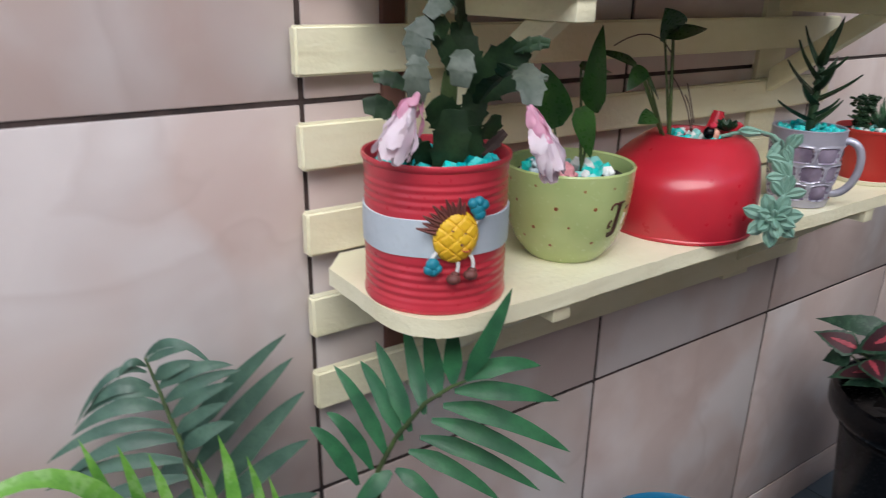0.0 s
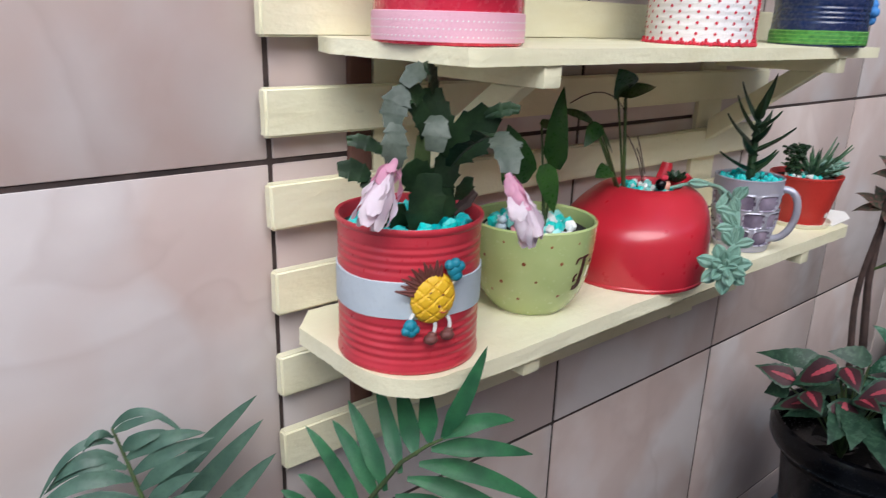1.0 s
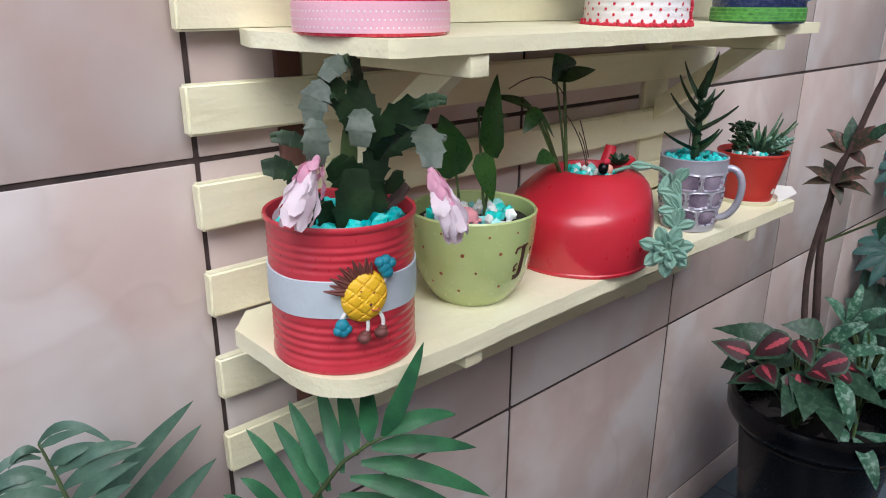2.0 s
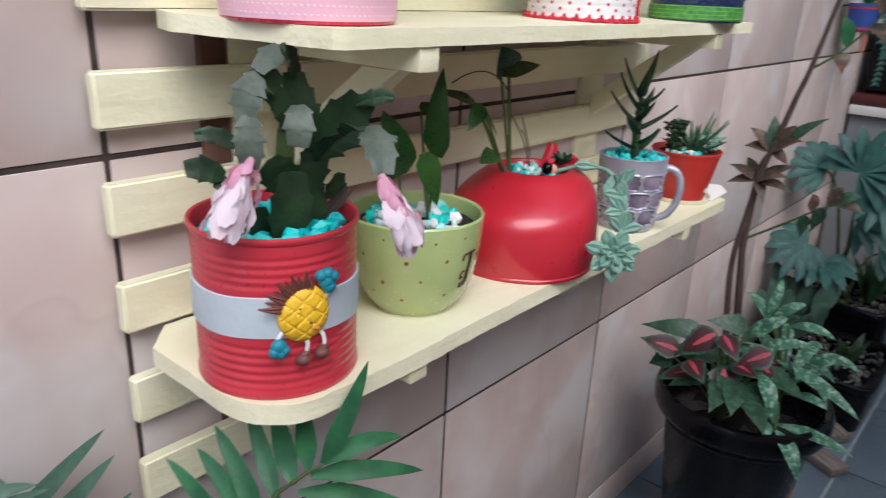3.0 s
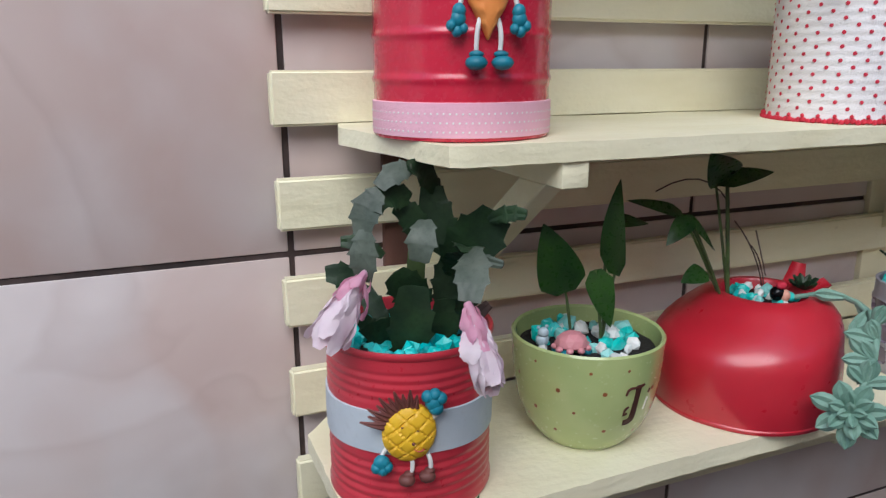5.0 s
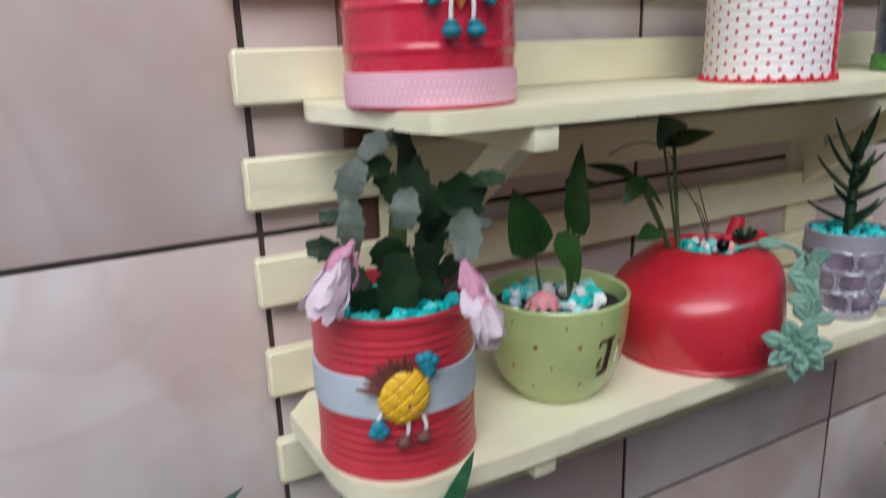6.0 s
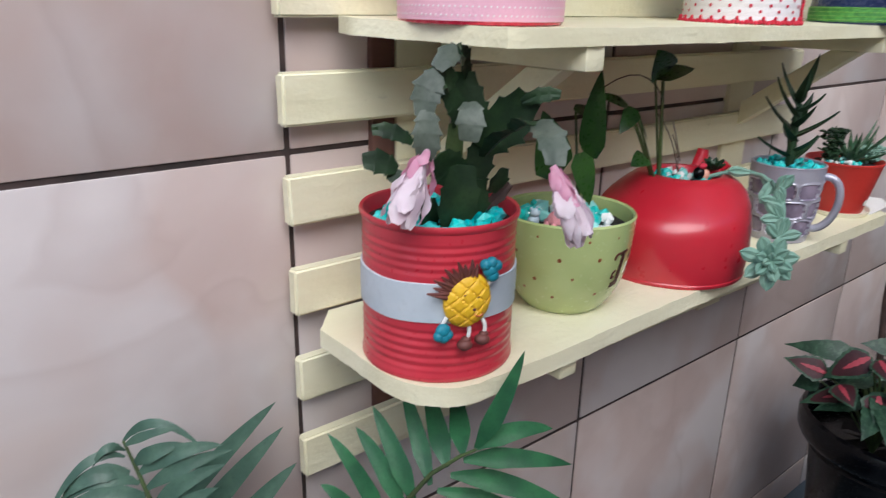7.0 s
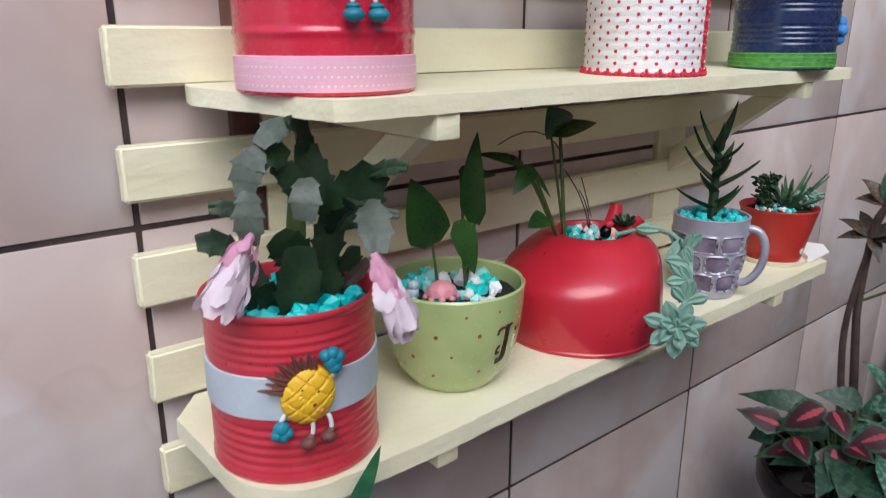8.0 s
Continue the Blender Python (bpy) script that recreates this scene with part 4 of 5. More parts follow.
aloe = thing("spiky_haworthia", (*MUG, LOW + 0.068), "upright dark green succulent with pointed leaves in the mug", "plant")
part("stem", tube(bez((0, 0, 0), (-0.002, 0.0, 0.03), (0.004, 0.002, 0.060), n=6), (0.0045, 0.003), 8), ALOE, aloe)
for k in range(14):
    h = k / 13
    a = k * 2.4 + random.uniform(-0.4, 0.4)
    z = 0.006 + 0.060 * h
    length = random.uniform(0.028, 0.048) * (1.1 if k > 12 else 1)
    d = Vector((math.cos(a), math.sin(a), random.uniform(0.25, 1.1) + 0.8 * h)).normalized()
    root = Vector((0.003 * h, 0.002 * h, z))
    tip = root + d * length
    path = bez(root, root.lerp(tip, 0.5) + Vector((math.cos(a), math.sin(a), -0.2)) * 0.005, tip, n=6)
    part("leaf", blade(path, random.uniform(0.0100, 0.0130), (-math.cos(a) * 0.5, -math.sin(a) * 0.5, 1), 0.0016, 0.4, lambda t: (1 - t) ** 0.75 if t > 0.1 else 0.8), ALOE, aloe)

# the small red pot on its dish
POT = (0.607, -0.110)
dish = thing("saucer", (*POT, LOW), "cream plastic saucer under the small red pot", "saucer")
part("dish", lathe([(0.028, 0.0), (0.032, 0.001), (0.0345, 0.006), (0.0338, 0.0062), (0.031, 0.0025), (0.02, 0.002)], 48), CREAM_DISH, dish)
paper = thing("white_card", (POT[0] + 0.036, POT[1] - 0.012, LOW), "folded piece of white card beside the small pot", "card")
bm = prism([(-0.02, -0.02), (0.016, -0.024), (0.034, -0.010), (0.026, 0.02), (-0.02, 0.026)], 0.002, 0.0032)
for v in bm.verts:
    v.co.z += 0.0065 * max(0, (v.co.x + 0.02) / 0.05) - 0.0018
part("sheet", bm, WHITE, paper, smooth=False)
pot = thing("small_pot", (*POT, LOW + 0.0025), "small red plastic flower pot with a white spot", "plant pot")
part("pot_body", lathe([(0.024, 0.0), (0.0262, 0.0008), (0.0272, 0.004), (0.0380, 0.0535), (0.0388, 0.0540), (0.0390, 0.0562), (0.0384, 0.0568), (0.0374, 0.056), (0.0315, 0.040)], 56), POT_RED, pot)
bm = bmesh.new()
p, out = around(266, 0.0299, 0.0135)
disc(bm, p, out - Vector((0, 0, 0.2)), 0.0036, 16)
part("sticker", bm, WHITE, pot, "round white spot")
soil((*POT, LOW + 0.0535), 0.0335)
gravel("gravel", (POT[0] - 0.010, POT[1], LOW + 0.054), 0.020, 34, 0.0045, GRAVEL_MIXED, "turquoise and white gravel in the small red pot")
spotted = thing("spotted_aloe", (POT[0] + 0.008, POT[1] - 0.004, LOW + 0.053), "spotted green aloe rosette in the small red pot", "plant")
for k in range(20):
    a = k * 2.4
    d = Vector((math.cos(a), math.sin(a), 0.35 + 0.09 * k)).normalized()
    tip = d * random.uniform(0.034, 0.056)
    part("leaf", blade(bez((0, 0, 0), tip * 0.5 + Vector((math.cos(a), math.sin(a), 0)) * 0.004, tip, n=6), 0.0085, (-d.x * 0.5, -d.y * 0.5, 1), 0.0016, 0.4, lambda t: (1 - t) ** 0.7 if t > 0.1 else 0.8), JADE, spotted)
for name, off, n, m, label in (("stonecrop", (-0.016, 0.008), 42, ALOE, "dark leafy stonecrop stems in the small red pot"), ("pale_stonecrop", (0.022, -0.018), 26, GHOST, "pale leafy stonecrop in the small red pot")):
    sed = thing(name, (POT[0] + off[0], POT[1] + off[1], LOW + 0.053), label, "plant")
    tall = 0.038 if m is ALOE else 0.020
    for s in range(3):
        lean = Vector((0.010 * (s - 1), 0.004 * (1 - s), tall))
        part("stem", tube([Vector((0.003 * s, 0, 0)), lean * 0.5, lean], 0.0009, 5), STEM, sed)
        bm = bmesh.new()
        for k in range(n):
            q = lean * (0.15 + 0.85 * k / n)
            a = k * 2.4 + random.uniform(-0.6, 0.6)
            wide = random.uniform(0.0018, 0.0032)
            ball(bm, q + Vector((math.cos(a), math.sin(a), random.uniform(-0.3, 0.6))) * random.uniform(0.002, 0.007), (wide * 1.5, wide, wide * 0.6), Euler((random.uniform(-0.6, 0.6), random.uniform(-0.6, 0.6), a)).to_matrix(), 1)
        part("leaves", bm, m, sed)

# ---- pots on the upper board ----
RED2 = (0.0813, -0.0920)
rose = tin("tall_tin_planter", (*RED2, HIGH), 0.0488, 0.130, "tall crimson tin with raised rings and a pink ribbon", ROSE_PAINT,
           [(0.028, 0.034, 0.006, -0.0010), (0.050, 0.056, 0.006, -0.0010), (0.071, 0.077, 0.006, -0.0010), (0.092, 0.098, 0.006, -0.0010), (0.110, 0.116, 0.006, -0.0010)], lip=0.002)
ribbon = band(rose, 0.0490, 0.0022, 0.0200, PINK, "pink ribbon with rows of white dots", "ribbon")
bm = bmesh.new()
for row in range(3):
    for k in range(96):
        p, out = around(3.75 * (k + 0.5 * (row % 2)), 0.0495, 0.0055 + 0.0045 * row)
        disc(bm, p, out, 0.00060, 8, 0.0002)
part("ribbon_dots", bm, WHITE, ribbon, "small white dots")
fruit_figure(rose, 261, 0.0492, 0.0685, "carrot")
soil((*RED2, HIGH + 0.115), 0.0464)

POLKA = (0.3625, -0.0995)
dotty = tin("dotted_tin_planter", (*POLKA, HIGH), 0.0460, 0.0975, "tin wrapped in white cloth with red dots and red braid", CLOTH, [(0.01, 0.088, 0.006, 0.0004)], lip=0.0016)
bm = bmesh.new()
for row in range(20):
    for k in range(19):
        p, out = around(360 / 19 * (k + 0.5 * (row % 2)), 0.0458, 0.010 + 0.0043 * row)
        disc(bm, p, out, 0.0013, 9, 0.0004)
part("red_dots", bm, RED_DOT, dotty, "printed red dots")
bm = bmesh.new()
for k in range(90):
    p, out = around(4 * k, 0.0466, 0.0022 + 0.0006 * math.sin(k * 2.1))
    ball(bm, p, (0.0021, 0.0021, 0.0021), None, 1)
for k in range(30):
    p, out = around(12 * k + 3, 0.0466, 0.0052)
    ball(bm, p, (0.0014, 0.0014, 0.0016), None, 1)
part("braid", bm, LACE, dotty, "red lace braid round the foot")
bm = bmesh.new()
for k in range(34):
    p, out = around(284 + 1.2 * math.sin(k * 1.7), 0.0466, 0.005 + 0.0025 * k)
    ball(bm, p, (0.0016, 0.0016, 0.0017), None, 1)
part("braid", bm, LACE, dotty, "red lace braid down the seam")
bm = bmesh.new()
for k in range(17):
    p, out = around(287, 0.0466, 0.006 + 0.005 * k)
    ball(bm, p, (0.0012, 0.0012, 0.0013), None, 1)
part("beads", bm, WHITE, dotty, "small white beads on the braid")
soil((*POLKA, HIGH + 0.089), 0.0440)
hanging = thing("leafy_plant", (*POLKA, HIGH + 0.089), "dark-leaved plant spilling over the dotted tin's rim", "plant")
for a, reach, drop, w, m in ((215, 0.074, -0.006, 0.014, ALOE), (240, 0.052, 0.012, 0.016, ALOE), (262, 0.050, 0.014, 0.014, ALOE), (285, 0.052, 0.012, 0.016, ALOE), (305, 0.058, 0.004, 0.018, GHOST), (335, 0.05, 0.02, 0.014, ALOE), (150, 0.04, 0.02, 0.014, ALOE), (60, 0.04, 0.025, 0.014, ALOE)):
    p, out = around(a, reach, drop)
    part("leaf", blade(bez((0, 0, 0), out * reach * 0.55 + Vector((0, 0, 0.030)), p, n=8), w, (0, 0, 1), 0.0008, 0.25), m, hanging)

BLUE = (0.5480, -0.1195)
navy = tin("blue_tin_planter", (*BLUE, HIGH), 0.0450, 0.088, "navy blue ribbed tin with a green checked ribbon", NAVY, [(0.022, 0.040, 0.0045, 0.0008), (0.050, 0.070, 0.0045, 0.0008)], lip=0.002)
check = band(navy, 0.0453, 0.0022, 0.0155, GREEN_BAND, "green checked ribbon", "ribbon")
for z in (0.004, 0.0075, 0.011, 0.0145):
    part("thread", lathe([(0.0455, z - 0.0005), (0.0460, z), (0.0455, z + 0.0005)], 56, cap=False), LIME, check)
band(navy, 0.0453, 0.0745, 0.0825, CORAL, "coral ribbon under the lip", "ribbon")
bm = bmesh.new()
p, out = around(318, 0.0455, 0.034)
s = Vector((0, 0, 1)).cross(out)
for k in range(6):
    q = p + (s * math.cos(k * 1.047) + Vector((0, 0, 1)) * math.sin(k * 1.047)) * 0.0085 + out * 0.002
    ball(bm, q, (0.0055, 0.0055, 0.0055))
ball(bm, p + out * 0.005, (0.004, 0.004, 0.004), None, 2, 1)
part("flower_ornament", bm, [SKY_BLUE, WHITE], navy, "sky blue felt flower")
soil((*BLUE, HIGH + 0.080), 0.043)
spikes = thing("spiky_succulent", (*BLUE, HIGH + 0.080), "dark spiky succulent in the navy tin", "plant")
for k in range(18):
    a = k * 2.4
    d = Vector((math.cos(a), math.sin(a), 0.5 + 0.1 * k)).normalized() * random.uniform(0.035, 0.05)
    part("leaf", blade(bez((0, 0, 0), d * 0.5 + Vector((math.cos(a), math.sin(a), 0)) * 0.006, d, n=6), 0.009, (-d.x, -d.y, 0.05), 0.0016, 0.4, lambda t: (1 - t) ** 0.7 if t > 0.1 else 0.8), ALOE, spikes)


# ---- plants under the shelf ----
def floor_pot(place, r, h, label, material, name="floor_pot"):
    t = thing(name, place, label, "plant pot")
    part("pot_body", lathe([(r * 0.70, 0.0), (r * 0.74, 0.004), (r * 0.92, h * 0.86), (r * 0.93, h * 0.87), (r * 1.0, h * 0.875), (r * 1.015, h * 0.9), (r * 1.02, h * 0.985), (r * 0.995, h), (r * 0.95, h * 0.985), (r * 0.90, h * 0.8)], 64), material, t)
    soil((place[0], place[1], place[2] + h * 0.88), r * 0.915)
    return t


LEAF_SIDE, LEAF_UP, LEAF_BACK = Vector((0.821, -0.570, 0)), Vector((0.19, 0.27, 0.943)), Vector((0.536, 0.772, -0.341))


def frond(parent, origin, stalk_root, rachis, left, right, width, material, lift, fore=0.0, foot=-60, thin=1.0):
    """A feather leaf: the midrib with a row of leaflets on each side, spread in the sloping plane through origin.
    rachis, left and right are offsets across and along that plane, in millimetres; thin: the width of the two leaflets next to the tip."""
    def at(u, v, w=0.0):
        """w: metres by which the point stands out of the plane, where all shrinks a little."""
        p = LEAF_SIDE * u * 0.001 + LEAF_UP * v * 0.001
        return Vector(origin) + p * (1 - w / 0.51) - LEAF_BACK * w

    top = rachis[-1][1]
    out = lambda v: fore * max(0.0, min(1.0, (v - foot) / (top - foot)))
    rib = [at(u, v, out(v)) for u, v in rachis]
    path = bez(stalk_root, Vector(stalk_root).lerp(rib[0], 0.6) + Vector((0, 0, 0.03)), rib[0], n=8)[:-1]
    path += [a.lerp(b, k / 3) for a, b in zip(rib, rib[1:]) for k in range(3)] + [rib[-1]]
    part("midrib", tube(path, (0.0028, 0.0009), 7), STEM, parent)
    for side, rows in ((-1, left), (1, right)):
        for i, (u0, v0, u1, v1, bend) in enumerate(rows):
            a, b = at(u0, v0, out(v0)), at(u1, v1, out(v0) * (0.8 if side > 0 else 0.1) + (0.022 if v1 > 80 else 0) + lift * random.uniform(0, 0.6))
            mid = a.lerp(b, 0.45) + LEAF_UP * bend * 0.0014 - LEAF_BACK * lift * 0.8
            bm = blade(bez(a, mid, b, n=10), width * (thin if i < 2 else 1.0) * random.uniform(0.9, 1.1), -LEAF_BACK + LEAF_SIDE * 0.25 * side + Vector((0, 0, 0.2)), 0.0004, 0.16,
                       lambda t: min(1, 0.25 + 2.6 * t) * max(0.0, 1 - t ** 2.6) ** 0.75, wave=0.02)
            part("leaflet", bm, material, parent)


pot_a = (0.02, -0.07, FLOOR)
floor_pot(pot_a, 0.062, 0.16, "dark plastic pot of the parlour palm on the floor", BLACK_POT)
palm = thing("parlour_palm", (0, 0, 0), "green parlour palm with one feathered frond reaching over the shelf's edge", "plant")
palm.location = (pot_a[0], pot_a[1], FLOOR + 0.14)
O = Vector((0.053, -0.109, 0.964)) - palm.location
frond(palm, O, (0, 0, 0), [(-50, -60), (-37, -30), (-17, 0), (2, 15), (12, 20)],
      [(3, 17, 2, 52, 0), (-7, 5, -17, 50, 2), (-17, -10, -33, 51, 4), (-27, -25, -53, 36, 6), (-33, -33, -64, 21, 8), (-43, -48, -83, 17, 10), (-54, -58, -88, -17, 12), (-64, -70, -100, -28, 12), (-40, -60, -70, -95, 6)],
      [(12, 21, 44, 92, -2), (12, 21, 66, 30, 8), (4, 11, 80, 3, 5), (-4, -2, 89, -36, 9), (-12, -15, 86, -60, 10), (-20, -30, 68, -68, 9), (-28, -42, 40, -78, 8), (-37, -58, 0, -88, 6)],
      0.0136, PALM, 0.008, 0.056)

pot_b = (-0.10, -0.075, FLOOR)
floor_pot(pot_b, 0.065, 0.17, "dark plastic pot of a small palm on the floor", BLACK_POT)
palm2 = thing("small_palm", (pot_b[0], pot_b[1], FLOOR + 0.15), "small dusty green palm standing against the tiled wall", "plant")
O2 = Vector((-0.1154, -0.0563, 0.9945)) - palm2.location
frond(palm2, O2, (0.01, 0.02, 0), [(7.3, -68.6), (-2.7, -35.7), (-11, -16.5), (-17.4, -0.9), (-26.5, 19.2)],
      [(-25.6, 13.7, -42.1, 5.5, 10), (-25.6, 10.1, -68.6, -24.7, 20), (-22.9, 0.9, -60.4, -12.8, 10), (-17.4, -5.5, -65.9, -20.1, 15), (-13.7, -12.8, -71.4, -31.1, 14), (-9.2, -24.7, -87.8, -49.4, 16), (-3.7, -32.9, -76.9, -58.6, 14), (0, -46.7, -89.7, -67.7, 12), (3.7, -56.7, -87.8, -91.5, 10)],
      [(-26.5, 19.2, 19.2, 14.6, 19), (-25.6, 16.5, 7.3, 27.5, 4), (-20.1, 5.5, 9.2, 18.3, 4), (-17.4, 0, 31.1, 16.5, 8), (-13.7, -9.2, 35.7, 12.8, 6), (-9.2, -19.2, 32.9, 5.5, 6), (-5.5, -29.3, 29.3, -7.3, 5), (-0.9, -40.3, 32.9, -20.1, 6)],
      0.0104, PALM_GREY, 0.012, thin=0.55)
O3 = Vector((-0.071, -0.039, 0.938)) - palm2.location
frond(palm2, O3, (0.02, 0.01, 0), [(0, -100), (-20, -60), (-40, -30), (-52, -14)],
      [(-44, -26, -70, -48, 6), (-30, -46, -66, -78, 8), (-14, -72, -50, -98, 6)],
      [(-52, -14, 26, 70, 5), (-40, -30, 30, 52, 6), (-26, -50, 39, 28, 8), (-20, -60, 44, -6, 8), (-10, -78, 50, -46, 8), (-4, -90, 56, -56, 10)],
      0.0158, PALM_GREY, 0.008)

pot_c = (-0.16, -0.19, FLOOR)
floor_pot(pot_c, 0.075, 0.18, "dark plastic pot of the strap-leaved plant on the floor", BLACK_POT)
strap = thing("strap_leaf_plant", (pot_c[0], pot_c[1], FLOOR + 0.16), "bright green strap-leaved plant flecked with water drops", "plant")
for k, (x, y, z, wide) in enumerate(((-0.023, 0.090, 0.418, 0.012), (-0.005, 0.090, 0.407, 0.013), (0.010, 0.090, 0.396, 0.013), (0.030, 0.090, 0.380, 0.011), (0.050, 0.090, 0.393, 0.014), (0.066, 0.090, 0.371, 0.012), (0.079, 0.090, 0.350, 0.011),
                                      (0.020, 0.060, 0.370, 0.014), (-0.040, 0.100, 0.350, 0.014), (0.060, 0.060, 0.340, 0.014), (0.040, 0.105, 0.370, 0.012), (-0.010, 0.040, 0.350, 0.015))):
    tip = Vector((x, y, z))
    root = Vector((0.02 * math.cos(k * 2.4), 0.02 * math.sin(k * 2.4), 0))
    path = bez(root, root + Vector((0.01, 0.02, z * 0.5)), tip + Vector((0.022, -0.012, -0.085)), tip, n=14)
    part("leaf", blade(path, wide, (-0.5, -0.8, 0.4), 0.0005, 0.3, lambda t: (0.35 + 0.65 * min(1, t * 2)) * max(0, 1 - t ** 5) ** 0.7), LIME, strap)
for path in (bez((0.02, 0.02, 0), (0.035, 0.06, 0.40), (-0.025, 0.075, 0.455), (-0.095, 0.07, 0.395), n=18), bez((0.0, 0.02, 0), (0.03, 0.03, 0.30), (-0.06, 0.05, 0.40), (-0.14, 0.02, 0.33), n=18)):
    part("leaf", blade(path, 0.0115, (-0.2, -0.6, 0.9), 0.0006, 0.3, lambda t: (0.4 + 0.6 * min(1, t * 2)) * max(0, 1 - t ** 5) ** 0.7), LIME, strap)

blue_pot = thing("blue_pot", (0.35, -0.124, FLOOR), "plain blue plastic pot on the floor under the shelf", "plant pot")
part("pot_body", lathe([(0.064, 0.0), (0.068, 0.004), (0.085, 0.22), (0.088, 0.228), (0.0905, 0.236), (0.0905, 0.246), (0.088, 0.25), (0.085, 0.246), (0.082, 0.20)], 64), BLUE_PLASTIC, blue_pot)
soil((0.35, -0.124, FLOOR + 0.21), 0.081)

# ---- the big black pot and what grows in it ----
BIG = (0.777, -0.180, FLOOR)
big = thing("large_pot", BIG, "large black plastic flower pot on the floor against the wall", "plant pot")
part("pot_body", lathe([(0.068, 0.0), (0.072, 0.006), (0.0995, 0.262), (0.1062, 0.2785)], 72), BLACK_POT, big)
part("rim", lathe([(0.1068, 0.275), (0.115, 0.279), (0.119, 0.287), (0.120, 0.305), (0.117, 0.314), (0.112, 0.316), (0.107, 0.312), (0.1065, 0.27)], 72, cap=False), BLACK_POT, big, "rolled black rim")
soil((BIG[0], BIG[1], FLOOR + 0.277), 0.105)
TOPZ = FLOOR + 0.277

coleus = thing("coleus", (BIG[0] - 0.044, BIG[1] + 0.010, TOPZ), "coleus with maroon and pink centred green leaves in the black pot", "plant")


def coleus_leaf(root, tip, width, face=(-0.6, -0.6, 0.8), layers=3):
    """A heart-shaped leaf with a maroon middle and a pink streak, each a thin layer above the last."""
    root, tip, face = Vector(root), Vector(tip), Vector(face)
    bend = face.normalized() * (tip - root).length * 0.12
    shape = lambda t: min(1, 0.35 + 3.5 * t) * max(0.0, math.cos(max(0, t - 0.2) / 0.8 * math.pi / 2)) ** 1.15
    lay = None
    for k, (w, a, b, m) in enumerate(((1.0, 0.0, 1.0, COLEUS_GREEN), (0.80, 0.04, 0.90, COLEUS_DARK), (0.19, 0.03, 0.74, COLEUS_PINK))[:layers]):
        off = face.normalized() * 0.0011 * k
        pa, pb = root.lerp(tip, a) + off, root.lerp(tip, b) + off
        bm = blade(bez(pa, pa.lerp(pb, 0.5) + bend * (b - a), pb, n=12), width * w, face, 0.0005, 0.14, shape, (0.05, 0.03, 0.20)[k])
        ob = part("leaf" if k == 0 else "leaf_marking", bm, m, lay or coleus)
        lay = lay or ob


for k, (root, tip, wide) in enumerate((((-0.018, 0.022, 0.138), (-0.043, 0.064, 0.098), 0.040), ((-0.018, 0.013, 0.138), (-0.043, -0.019, 0.120), 0.032), ((-0.008, -0.048, 0.131), (-0.033, -0.008, 0.104), 0.034),
                         ((-0.033, 0.063, 0.101), (-0.053, 0.112, 0.111), 0.034), ((-0.033, 0.047, 0.093), (-0.058, 0.014, 0.081), 0.034), ((-0.028, 0.001, 0.097), (-0.058, -0.012, 0.058), 0.040),
                         ((-0.023, -0.008, 0.107), (-0.043, -0.049, 0.107), 0.026), ((0.007, 0.047, 0.122), (-0.023, 0.127, 0.116), 0.030), ((0.027, -0.002, 0.141), (-0.003, 0.042, 0.145), 0.030),
                         ((-0.023, 0.075, 0.085), (-0.033, 0.102, 0.066), 0.030))):
    part("stalk", tube(bez((0, 0, 0), (root[0] * 0.5, root[1] * 0.5, root[2] * 0.8), root, n=5), 0.0014, 5), STEM, coleus)
    coleus_leaf(root, tip, wide, (-0.75, -0.45, 0.75), 1 if k in (7, 8, 9) else 3)
for k in range(22):
    a = k * 2.4 + random.uniform(-0.5, 0.5)
    reach = 0.016 + 0.066 * math.sqrt(k / 22) + random.uniform(-0.008, 0.008)
    h = 0.112 - 0.5 * reach + random.uniform(-0.014, 0.010)
    root = Vector((math.cos(a) * reach * 0.55 + 0.012, math.sin(a) * reach * 0.55, h + 0.006))
    tip = Vector((math.cos(a) * reach + 0.012, math.sin(a) * reach, h - 0.006)) + Vector((math.cos(a), math.sin(a), -0.3)) * 0.030
    part("stalk", tube(bez((0, 0, 0), (root.x * 0.5, root.y * 0.5, root.z * 0.8), root, n=5), 0.0013, 5), STEM, coleus)
    coleus_leaf(root, tip, random.uniform(0.028, 0.042), (math.cos(a) * 0.45 - 0.25, math.sin(a) * 0.45 - 0.3, 0.9), 3 if k % 4 == 2 else 1)

aglao = thing("aglaonema", (BIG[0] + 0.048, BIG[1] - 0.038, TOPZ), "silver variegated long-leaved plant spilling over the black pot", "plant")


def long_leaf(parent, root, knee, tip, width, material, face=(-0.5, -0.5, 0.8)):
    part("leaf", blade(bez(root, knee, tip, n=12), width, face, 0.0006, 0.28, lambda t: min(1, 0.12 + 2.4 * t) * max(0.0, 1 - t ** 2.4) ** 0.8), material, parent)


